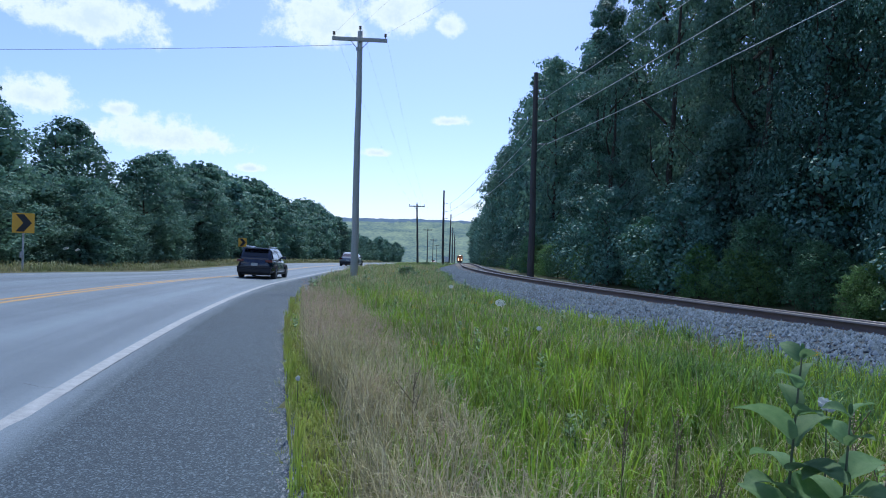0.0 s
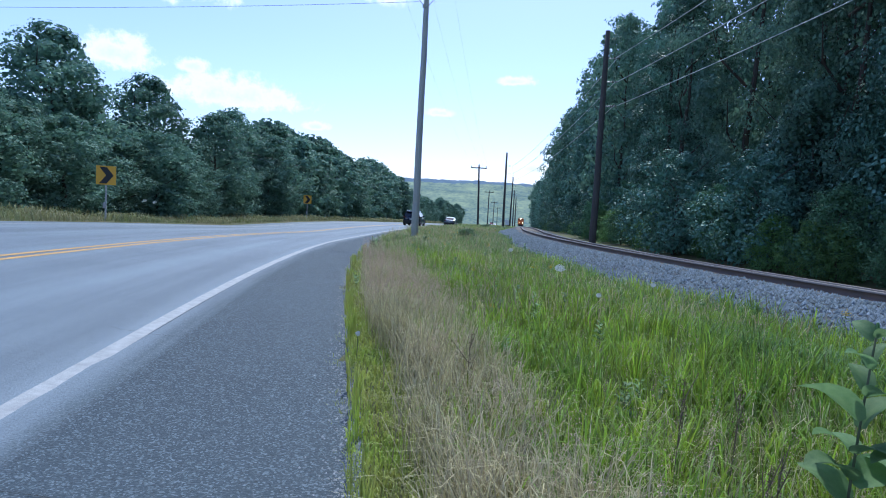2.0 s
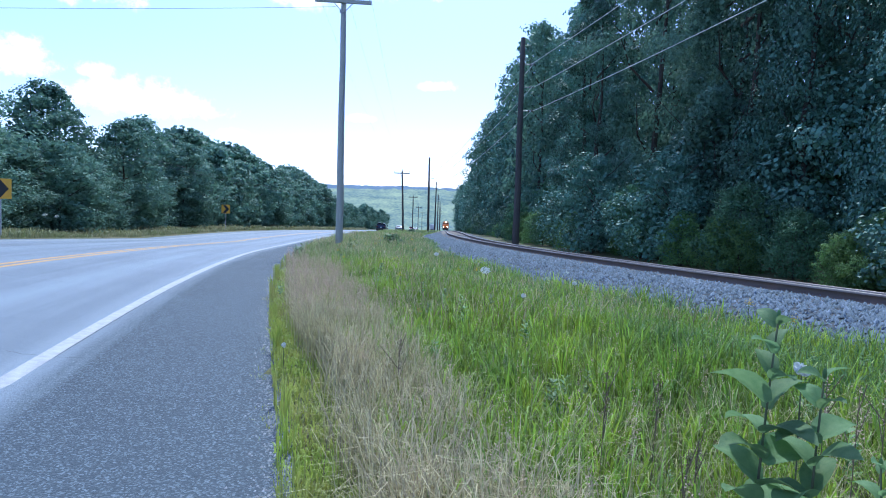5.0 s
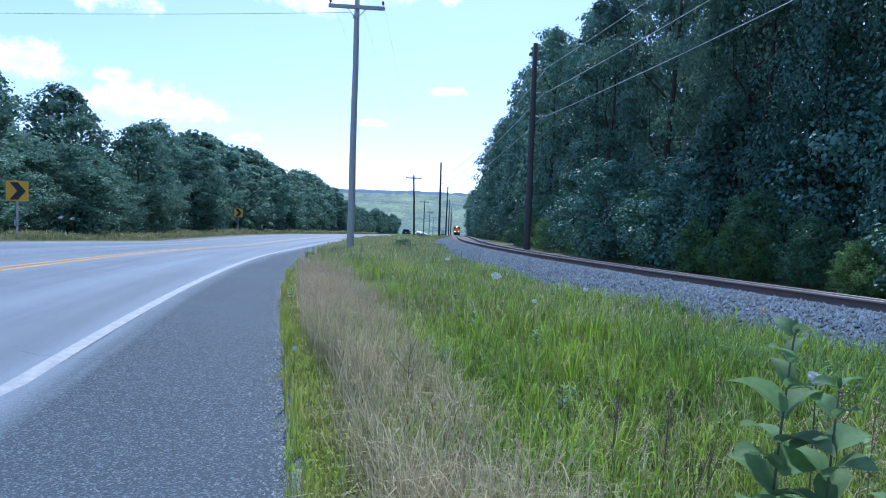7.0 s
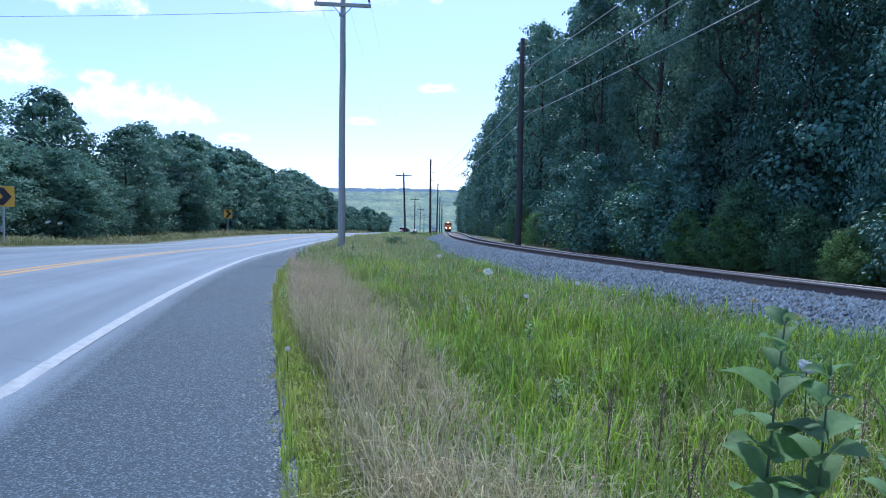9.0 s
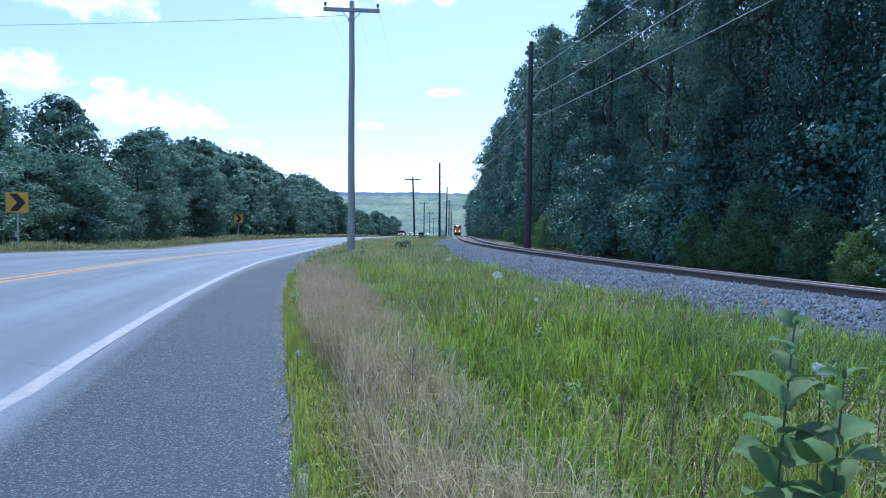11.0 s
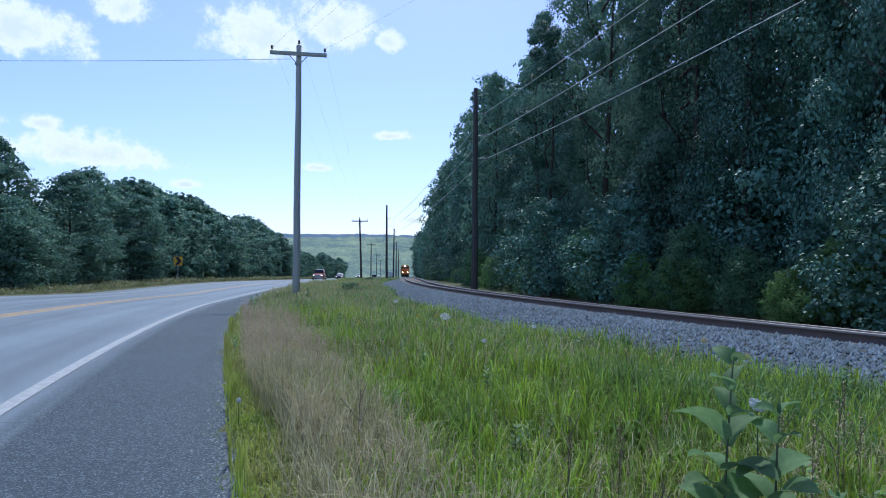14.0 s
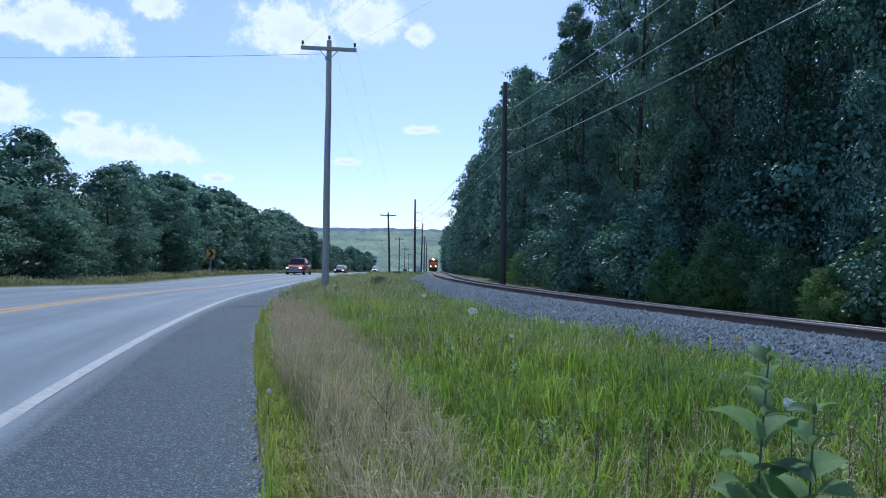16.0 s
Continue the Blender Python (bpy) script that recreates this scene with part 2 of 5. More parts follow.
# lighter, bluer green: distance haze is mixed into the leaf colour
M_LEAF = mat("hazy_broad_leaves", (0.18, 0.30, 0.21), (0.12, 0.22, 0.165), 0.6, 0.35, spread=0.35, island=True, translucent=0.34, spec=0.2)
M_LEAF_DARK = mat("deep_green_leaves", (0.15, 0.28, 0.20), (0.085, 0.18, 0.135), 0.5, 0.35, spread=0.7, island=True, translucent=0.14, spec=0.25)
# the wood's deep shade is put into this darker leaf colour
M_LEAF_SHADE = mat("shade_toned_leaves", (0.115, 0.215, 0.15), (0.06, 0.13, 0.095), 0.5, 0.35, spread=0.75, island=True, translucent=0.1, spec=0.25)
M_LEAF_MID = mat("bush_leaves", (0.125, 0.24, 0.12), (0.08, 0.165, 0.085), 0.6, 0.5, spread=0.45, island=True, translucent=0.2, spec=0.2)
M_LEAF_BRIGHT = mat("young_leaves", (0.18, 0.30, 0.10), (0.12, 0.22, 0.08), 0.65, 0.5, spread=0.4, island=True, translucent=0.35, spec=0.2)
M_GRASS = mat("fresh_grass", (0.33, 0.45, 0.045), (0.11, 0.20, 0.035), 0.55, 0.5, spread=0.85, island=True, translucent=0.48)
# darker green than the fresh grass: shade between tufts is in the colour
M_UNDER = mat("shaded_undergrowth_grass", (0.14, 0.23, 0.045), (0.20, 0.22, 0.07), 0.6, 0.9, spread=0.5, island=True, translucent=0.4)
M_FAR = mat("mixed_meadow_grass", (0.24, 0.31, 0.085), (0.15, 0.20, 0.075), 0.6, 0.7, spread=0.7, island=True, translucent=0.4)
M_EDGE = mat("edge_grass", (0.32, 0.42, 0.06), (0.37, 0.35, 0.11), 0.6, 1.2, spread=0.4, island=True, translucent=0.4)
M_HAY = mat("dry_grass", (0.54, 0.46, 0.275), (0.35, 0.325, 0.16), 0.7, 1.0, spread=0.6, island=True, translucent=0.3)
M_VERGE = mat("rough_verge_grass", (0.17, 0.21, 0.08), (0.30, 0.27, 0.15), 0.7, 0.6, spread=0.45, island=True, translucent=0.3)
M_SEED = mat("seed_heads", (0.66, 0.48, 0.36), (0.54, 0.41, 0.29), 0.8, 1.0, spread=0.35, island=True, translucent=0.3)
M_WEED = mat("weed_leaves", (0.17, 0.29, 0.09), (0.11, 0.21, 0.07), 0.6, 3.0, spread=0.35, island=True, translucent=0.4)
M_GREYWEED = mat("grey_green_weed_leaves", (0.22, 0.31, 0.17), (0.14, 0.22, 0.13), 0.7, 3.0, spread=0.35, island=True, translucent=0.4)
M_MILK = mat("milkweed_leaf", (0.21, 0.32, 0.14), (0.14, 0.245, 0.105), 0.6, 7, spread=0.2, translucent=0.42, bump=0.2, spec=0.2)
M_STEM = mat("plant_stem", (0.07, 0.07, 0.035), (0.09, 0.12, 0.05), 0.7, 9)
M_YLEAF = mat("yellowed_leaf", (0.75, 0.42, 0.06), (0.62, 0.36, 0.08), 0.5, 9, translucent=0.3)
M_FLOWER = mat("white_umbel", (0.75, 0.76, 0.70), (0.6, 0.64, 0.55), 0.8, 20, translucent=0.3)
M_GOLD = mat("yellow_blossom", (0.6, 0.42, 0.03), (0.5, 0.36, 0.04), 0.8, 20, translucent=0.3)
M_DRYSTALK = mat("dark_seed_stalk", (0.20, 0.15, 0.09), (0.14, 0.11, 0.07), 0.9, 9)
# the hill's pale green has the valley's haze painted into it
M_HILL = mat("hazy_wooded_hill", (0.26, 0.32, 0.18), (0.055, 0.115, 0.11), 0.95, 0.024, bump=0.8, bump_scale=0.12, fine=0.5, stretch=(1, 0.5, 2.5))
# blue of the far haze, painted as the ridge's base colour
M_RIDGE = mat("haze_blue_ridge", (0.09, 0.15, 0.21), (0.075, 0.13, 0.19), 0.95, 0.004, fine=0.4)
M_PAINT_NAVY = mat("navy_car_paint", (0.012, 0.02, 0.045), (0.01, 0.016, 0.036), 0.25, 2, coat=0.6)
M_PAINT_SILVER = mat("silver_car_paint", (0.20, 0.22, 0.25), (0.18, 0.20, 0.22), 0.3, 2, metal=0.4, coat=0.6)
M_PAINT_RED = mat("red_truck_paint", (0.42, 0.07, 0.025), (0.38, 0.06, 0.025), 0.3, 2, coat=0.6)
M_PAINT_DARK = mat("charcoal_car_paint", (0.03, 0.035, 0.04), (0.025, 0.03, 0.034), 0.25, 2, coat=0.6)
M_PAINT_WHITE = mat("white_vehicle_paint", (0.7, 0.71, 0.72), (0.62, 0.63, 0.64), 0.35, 2, coat=0.4)
M_GLASS = mat("dark_window_glass", (0.012, 0.015, 0.018), None, 0.06, 2, coat=0.5)
M_TYRE = mat("tyre_rubber", (0.02, 0.02, 0.021), None, 0.85, 8)
M_CHROME = mat("bright_metal", (0.6, 0.6, 0.62), None, 0.2, 8, metal=0.9)
M_TAIL = mat("red_tail_lens", (0.12, 0.008, 0.008), None, 0.2, 8, emit=(1.0, 0.05, 0.03), glow=0.0)
# glow is added to switched-off headlamps to brighten the vehicles' fronts
M_HEADLAMP = mat("headlamp_with_added_glow", (0.9, 0.9, 0.85), None, 0.2, 8, emit=(1.0, 0.93, 0.8), glow=1.5)
M_TRIM = mat("black_trim", (0.02, 0.02, 0.022), None, 0.6, 8)
M_PLATE = mat("plate", (0.6, 0.6, 0.55), None, 0.5, 8)
M_LOCO = mat("orange_locomotive_paint", (0.50, 0.13, 0.02), (0.40, 0.10, 0.02), 0.5, 1.5, bump=0.1)
M_LOCO_DARK = mat("grimy_black_paint", (0.025, 0.024, 0.024), (0.04, 0.035, 0.03), 0.7, 2)
M_LOCO_LAMP = mat("locomotive_headlight", (1, 0.9, 0.7), None, 0.3, 8, emit=(1.0, 0.72, 0.38), glow=12.0)
M_WAGON = mat("grey_wagon_paint", (0.22, 0.22, 0.21), (0.16, 0.15, 0.14), 0.6, 1.5)

# ---- shapes and helpers ----


def link(name, bm, material, parent=None, label="", smooth=False):
    me = bpy.data.meshes.new(name)
    bmesh.ops.recalc_face_normals(bm, faces=bm.faces)
    bm.to_mesh(me)
    bm.free()
    for m in (material if isinstance(material, (list, tuple)) else [material]):
        me.materials.append(m)
    if smooth:
        me.polygons.foreach_set("use_smooth", [True] * len(me.polygons))
    ob = new(name, me)
    ob.parent = parent
    return tagged(ob, label)


def part(name, bm, material, parent, label="", smooth=False):
    return link(name, bm, material, parent, label, smooth)


def thing(name, label, category, m=None, group="", kind=""):
    ob = new(name)
    ob.empty_display_size = 0.2
    ob.matrix_basis = m or Matrix()
    return tagged(ob, label, category, group, kind)


def raw(name, verts, faces, material, parent=None):
    """A mesh from arrays of points and of faces that all have the same number of corners."""
    verts, faces = np.asarray(verts, np.float32), np.asarray(faces, np.int32)
    me = bpy.data.meshes.new(name)
    n, k = faces.shape
    me.vertices.add(len(verts))
    me.vertices.foreach_set("co", verts.ravel())
    me.loops.add(n * k)
    me.loops.foreach_set("vertex_index", faces.ravel())
    me.polygons.add(n)
    me.polygons.foreach_set("loop_start", np.arange(0, n * k, k, dtype=np.int32))
    me.polygons.foreach_set("loop_total", np.full(n, k, np.int32))
    me.update(calc_edges=True)
    me.materials.append(material)
    ob = new(name, me)
    ob.parent = parent
    return ob


def box(bm, x0, x1, y0, y1, z0, z1, bevel=0.0):
    r = bmesh.ops.create_cube(bm, size=1.0)
    bmesh.ops.transform(bm, matrix=Matrix.Translation(((x0 + x1) / 2, (y0 + y1) / 2, (z0 + z1) / 2)) @ Matrix.Diagonal((x1 - x0, y1 - y0, z1 - z0, 1)), verts=r["verts"])
    if bevel:
        e = list({e for v in r["verts"] for e in v.link_edges})
        bmesh.ops.bevel(bm, geom=e, offset=bevel, segments=2, affect="EDGES", profile=0.6)
    return bm


def rod(bm, a, b, r0, r1=None, n=8):
    """A round bar from a to b, tapered."""
    a, b = Vector(a), Vector(b)
    d = b - a
    r = bmesh.ops.create_cone(bm, cap_ends=True, segments=n, radius1=r0, radius2=r0 if r1 is None else r1, depth=d.length)
    m = Matrix.Translation((a + b) / 2) @ d.to_track_quat("Z", "Y").to_matrix().to_4x4()
    bmesh.ops.transform(bm, matrix=m, verts=r["verts"])
    return bm


def loft(bm, rings, caps=True):
    rows = [[bm.verts.new(p) for p in ring] for ring in rings]
    n = len(rows[0])
    for a, b in zip(rows, rows[1:]):
        for i in range(n):
            bm.faces.new((a[i], a[(i + 1) % n], b[(i + 1) % n], b[i]))
    if caps:
        bm.faces.new(rows[0])
        bm.faces.new(rows[-1][::-1])
    return bm


# ---- the lie of the land ----


def fall(y):
    """The ground drops gently with distance."""
    d = np.maximum(np.asarray(y, float) - 40.0, 0.0)
    return -0.0185 * d * d / (d + 18.0)


def edge_line(y):
    """x of the white line beside the near shoulder."""
    y = np.asarray(y, float)
    n, d = np.minimum(y, 22.0), np.clip(y - 22.0, 0, 30)
    return -2.36 - 0.24 * n + 0.0026 * n * n - 0.1256 * np.maximum(y - 22, 0) + 0.00246 * d * d + 0.1476 * np.maximum(y - 52, 0)


def white_line(y):
    """x of the painted line: the near lane narrows a little round the bend."""
    return edge_line(y) - np.interp(y, [-10, 0, 5, 12, 25, 35, 60, 120], [0.0, 0.02, 0.09, 0.27, 0.56, 0.62, 0.5, 0.2])


def shoulder(y):
    return 1.35 + 1.05 * np.exp(-(np.asarray(y, float) / 13.0) ** 2)


def banking(y):
    y = np.asarray(y, float)
    return 1.0 - 0.03 * np.clip(y - 8.0, 0, 28.5)


def near_rail(y):
    """x of the nearer rail."""
    y = np.asarray(y, float)
    d = np.maximum(48.0 - np.maximum(y, 4.0), 0)
    return 1.55 + 0.025 * (y - 48.0) + 0.0045 * d * d + np.where(y < 4, (4 - y) * 0.0045 * 2 * 44, 0)


RAIL_TOP = 0.60


def canting(y):
    """The bend's outer rail lies higher."""
    return 0.075 * (1 - np.clip((np.asarray(y, float) - 45) / 45, 0, 1))


def track_mid(y):
    y = np.asarray(y, float)
    s = (near_rail(y + 0.1) - near_rail(y - 0.1)) / 0.2
    return near_rail(y) + 0.7525 * np.sqrt(1 + s * s)


def dip(y):
    """A shallow hollow in the road."""
    return -0.2 * np.exp(-((np.asarray(y, float) - 40.0) / 16.0) ** 2)


def road_height(x, y):
    o = x - edge_line(y)
    return fall(y) + dip(y) + 0.03 + np.interp(-o, [-3, 0, 3.85, 7.7, 9.4], [0, 0.03, 0.42, 0.74, 0.74]) * banking(y)


def land(x, y):
    """Height of the bare ground."""
    x, y = np.asarray(x, float), np.asarray(y, float)
    o = x - edge_line(y)
    sh = shoulder(y)
    z = fall(y)
    left = np.interp(-o, [-sh.max(), 0, 9.4, 13, 22], [0, 0, 0.72, 0.8, 1.0]) * np.where(-o > 0, 0.15 + 0.85 * banking(y), 1)
    z = z + left
    on_road = (o < sh) & (o > -9.4)
    z = np.where(on_road, z - 0.25, z) + np.where(o < sh, dip(y), 0)
    t = x - track_mid(y)
    z = z + np.interp(t, [-3.4, -1.8, 1.8, 3.2, 6, 14, 40], [0, 0.0, 0.0, 0.1, 0.25, 0.9, 2.0])
    between = (o > sh) & (t < -1.8)
    z = z + np.where(between, 0.05 * np.sin(x * 1.7 + y * 0.6) + 0.04 * np.sin(y * 1.3), 0)
    return z


def ground_sheet():
    ys = np.unique(np.concatenate([np.arange(-40, 60, 0.5), np.arange(60, 200, 2.0), np.arange(200, 420, 8.0), np.arange(420, 2000, 100.0), [-1500, -600, -200, -80, 3000, 4500]]))
    xs = np.unique(np.concatenate([np.arange(-30, 30, 0.5), np.arange(30, 80, 5.0), np.arange(-80, -30, 5.0), [-4500, -2000, -900, -400, -160, 160, 400, 900, 2000, 4500]]))
    X, Y = np.meshgrid(xs, ys)
    Z = land(X, np.clip(Y, -40, 1200))
    Z = np.where(np.abs(X) > 100, np.minimum(Z, fall(np.clip(Y, -40, 1200)) + 1.0), Z)
    nx, ny = len(xs), len(ys)
    i = (np.arange(ny - 1)[:, None] * nx + np.arange(nx - 1)[None]).ravel()
    ob = raw("ground", np.stack([X, Y, Z], -1).reshape(-1, 3), np.stack([i, i + 1, i + nx + 1, i + nx], -1), M_MEADOW)
    tagged(ob, "grassy earth verge and field ground falling gently away", "ground", kind="structure")


ground_sheet()


def ribbon(name, ys, left, right, height, material, label, category, lift=0.0, cuts=1, kind="structure", parent=None):
    """A sheet along the road between two lines."""
    n = cuts + 1
    P = []
    for k in range(n):
        x = left(ys) + (right(ys) - left(ys)) * k / cuts
        P.append(np.stack([x, ys, height(x, ys) + lift], -1))
    P = np.stack(P, 1).reshape(-1, 3)
    i = (np.arange(len(ys) - 1)[:, None] * n + np.arange(cuts)[None]).ravel()
    ob = raw(name, P, np.stack([i, i + 1, i + n + 1, i + n], -1), material, parent)
    for key, v in (("across", P[:, 0] - white_line(P[:, 1])), ("along", P[:, 1])):
        ob.data.attributes.new(key, "FLOAT", "POINT").data.foreach_set("value", v.astype(np.float32))
    if parent is None:
        tagged(ob, label, category, kind=kind)
    return ob


YS = np.concatenate([np.arange(-40, 70, 0.5), np.arange(70, 420, 3.0)])
rng = np.random.default_rng(5)
ragged = rng.normal(0, 0.05, len(YS))
ragged = np.convolve(ragged, np.ones(3) / 3, "same")
road = ribbon("road", YS, lambda y: edge_line(y) - 9.3, lambda y: edge_line(y) + shoulder(y) + 0.13 + (ragged if len(y) == len(YS) else 0), road_height,
              M_ROAD, "grey two-lane asphalt road bending gently with paved shoulders", "road", cuts=26)
ribbon("lane", YS, lambda y: edge_line(y) - 7.65, lambda y: white_line(y) - 0.0, road_height, M_ROAD,
       "worn paler asphalt of two traffic lanes", "road", lift=0.004, cuts=22)
ribbon("edge_marking", YS, lambda y: white_line(y) - 0.07, lambda y: white_line(y) + 0.09, road_height, M_WHITE, "worn white edge line painted on the road", "road marking", lift=0.008)
ribbon("edge_marking", YS, lambda y: edge_line(y) - 7.8, lambda y: edge_line(y) - 7.65, road_height, M_WHITE, "worn white edge line painted on the road", "road marking", lift=0.008)
ribbon("centre_marking", YS, lambda y: edge_line(y) - 3.98, lambda y: edge_line(y) - 3.87, road_height, M_YELLOW, "double yellow centre line painted on the road", "road marking", lift=0.008)
ribbon("centre_marking", YS, lambda y: edge_line(y) - 3.74, lambda y: edge_line(y) - 3.63, road_height, M_YELLOW, "double yellow centre line painted on the road", "road marking", lift=0.008)


def crack(y0, x0, x1, seed):
    """A thin wandering crack across the shoulder."""
    r = np.random.default_rng(seed)
    xs = np.linspace(x0, x1, 40)
    ys = y0 + np.cumsum(r.normal(0, 0.012, 40)) + 0.05 * np.sin(xs * 2)
    P = []
    for x, y in zip(xs, ys):
        w = 0.0015 + 0.0025 * r.random()
        for s in (-w, w):
            P.append((x, y + s, float(road_height(x, y + s)) + 0.007))
    i = np.arange(39) * 2
    tagged(raw("road_crack", P, np.stack([i, i + 1, i + 3, i + 2], -1), M_CRACK), "thin dark crack across the asphalt shoulder", "crack", kind="structure")


crack(2.7, -3.1, -1.0, 1)
crack(6.35, -4.3, -1.9, 2)
crack(11.5, -9.0, -3.0, 3)

# ---- railway ----
TY = np.concatenate([np.arange(-30, 60, 0.5), np.arange(60, 200, 2.0), np.arange(200, 480, 6.0)])


def beside(y, off):
    """Points at a distance off to the right of the track's middle."""
    x, s = track_mid(y), (track_mid(y + 0.1) - track_mid(y - 0.1)) / 0.2
    n = np.sqrt(1 + s * s)
    return x + off / n, y - off * s / n


def track_strip(name, cross, material, label, category, parent=None, kind="structure", ys=TY):
    """Extrudes a cross-section (offset, height above the rail's top) along the track."""
    P = []
    for off, h in cross:
        x, y = beside(ys, off)
        P.append(np.stack([x, y, fall(ys) + RAIL_TOP + h - canting(ys) * (np.clip(off, -1.6, 1.6) + 0.7525)], -1))
    n = len(cross)
    P = np.stack(P, 1).reshape(-1, 3)
    i = (np.arange(len(ys) - 1)[:, None] * n + np.arange(n - 1)[None]).ravel()
    ob = raw(name, P, np.stack([i, i + 1, i + n + 1, i + n], -1), material, parent)
    if parent is None:
        tagged(ob, label, category, kind=kind)
    return ob


track_strip("ballast_bed", [(-4.6, -0.85), (-3.6, -0.62), (-2.0, -0.26), (-1.5, -0.18), (1.5, -0.18), (2.0, -0.26), (3.4, -0.5), (4.2, -0.8)],
            M_BALLAST, "grey crushed stone railway embankment", "ballast")


def ballast_stones():
    r = np.random.default_rng(11)
    n = 60000
    y = 3 + 47 * r.random(n) ** 1.7
    off = np.where(r.random(n) < 0.78, -1.35 - 2.9 * r.random(n), -1.4 + 3.0 * r.random(n))
    h = np.interp(off, [-4.6, -3.6, -2.0, -1.5, 2], [-0.85, -0.62, -0.26, -0.2, -0.2])
    x, yy = beside(y, off)
    c = np.stack([x, yy, fall(y) + RAIL_TOP + h + 0.005 - canting(y) * (np.clip(off, -1.6, 1.6) + 0.7525)], -1)
    s = (0.019 + 0.029 * r.random(n) ** 1.3)[:, None, None]
    base = np.array([(1, 0, 0), (0, 1, 0), (-1, 0, 0), (0, -1, 0), (0, 0, 1), (0, 0, -1)], float)
    v = base[None] * s * (0.6 + 0.7 * r.random((n, 6, 1))) + r.normal(0, 0.2, (n, 6, 3)) * s
    a = r.random(n) * 6.28
    ca, sa = np.cos(a)[:, None], np.sin(a)[:, None]
    v = np.stack([v[..., 0] * ca - v[..., 1] * sa, v[..., 0] * sa + v[..., 1] * ca, v[..., 2]], -1) + c[:, None]
    v[:, 4] += s[:, 0] * np.array([0, 0, 0.25])
    v = v[:, :5]
    f = np.array([(0, 1, 4), (1, 2, 4), (2, 3, 4), (3, 0, 4)])
    F = (np.arange(n)[:, None, None] * 5 + f[None]).reshape(-1, 3)
    tagged(raw("ballast_stones", v.reshape(-1, 3), F, M_STONE), "loose grey crushed stones on the railway embankment", "ballast", kind="stuff")


ballast_stones()


def rails():
    track = thing("railway_track", "single railway track with rusty rails on wooden ties", "railway track", kind="structure")
    for side in (-0.7525, 0.7525):
        foot = [(side - 0.075, -0.175), (side - 0.07, -0.165), (side - 0.012, -0.145), (side - 0.012, -0.045), (side - 0.036, -0.035), (side - 0.036, -0.004)]
        full = foot + [(2 * side - o, h) for o, h in reversed(foot)]
        track_strip("rail", full, M_RAIL, "", "", track)
        track_strip("rail_head", [(side - 0.039, -0.04), (side - 0.039, -0.006), (side - 0.024, 0.003), (side + 0.024, 0.003), (side + 0.039, -0.006), (side + 0.039, -0.04)], M_RAILTOP, "", "", track)
    bm = box(bmesh.new(), -1.3, 1.3, -0.115, 0.115, -0.16, 0.0, 0.012)
    first = None
    y = -6.0
    while y < 120:
        s = float((track_mid(y + 0.1) - track_mid(y - 0.1)) / 0.2)
        m = Matrix.Translation((float(track_mid(y)), y, float(fall(y)) + RAIL_TOP - 0.172 - 0.7525 * float(canting(y)))) @ Matrix.Rotation(-math.atan(s), 4, "Z") @ Matrix.Rotation(float(canting(y)), 4, "Y")
        if first is None:
            first = link("tie", bm, M_TIE, track)
            first.matrix_basis = m
        else:
            o = new("tie", first.data)
            o.parent, o.matrix_basis = track, m
        y += 0.54 * math.cos(math.atan(s))


rails()

# ---- poles and wires ----


def wooden_pole(name, label, m, height, r0, r1, material, group, arm=0.0, standoffs=(), lean=0.0):
    """A utility pole; arm: length of its crossarm; standoffs: heights of short side brackets with insulators."""
    pole = thing(name, label, "utility pole", m, group)
    bm = bmesh.new()
    n, k = 12, 8
    r = random.Random(int(height * 97))
    rings = []
    for i in range(k + 1):
        f = i / k
        z, rad = -0.5 + (height + 0.5) * f, r0 + (r1 - r0) * f
        cx = lean * z + 0.02 * r.uniform(-1, 1)
        rings.append([(cx + rad * math.cos(6.2832 * j / n), rad * math.sin(6.2832 * j / n), z) for j in range(n)])
    part("shaft", loft(bm, rings), material, pole, smooth=True)
    tip = lean * height
    if arm:
        za = height - 0.42
        part("crossarm", box(bmesh.new(), tip - arm / 2, tip + arm / 2, -r1 - 0.12, -r1 + 0.0, za - 0.08, za + 0.07, 0.01), material, pole)
        for s in (-1, 1):
            part("brace", rod(bmesh.new(), (tip + s * 0.42, -r1 - 0.06, za - 0.06), (tip, -r1 - 0.03, za - 0.5), 0.018), M_STEEL, pole)
            insulator(pole, (tip + s * (arm / 2 - 0.08), -r1 - 0.06, za + 0.07))
        insulator(pole, (tip, 0, height))
        part("bracket", box(bmesh.new(), tip - r1 - 0.05, tip - r1 + 0.02, -0.05, 0.05, za - 0.45, za - 0.3, 0.01), M_STEEL, pole)
    for z in standoffs:
        part("standoff", rod(bmesh.new(), (lean * z, 0, z), (lean * z + 0.46, 0, z + 0.03), 0.03), M_STEEL, pole)
        bm = bmesh.new()
        for q in range(4):
            rod(bm, (lean * z + 0.40 + q * 0.075, 0, z + 0.03), (lean * z + 0.43 + q * 0.075, 0, z + 0.032), 0.055, n=10)
        part("insulator", bm, M_INSUL, pole)
    return pole


def insulator(pole, p):
    bm = rod(bmesh.new(), p, (p[0], p[1], p[2] + 0.13), 0.02)
    rod(bm, (p[0], p[1], p[2] + 0.10), (p[0], p[1], p[2] + 0.16), 0.065, 0.05, 10)
    rod(bm, (p[0], p[1], p[2] + 0.16), (p[0], p[1], p[2] + 0.22), 0.045, 0.06, 10)
    part("insulator", bm, M_INSUL, pole)


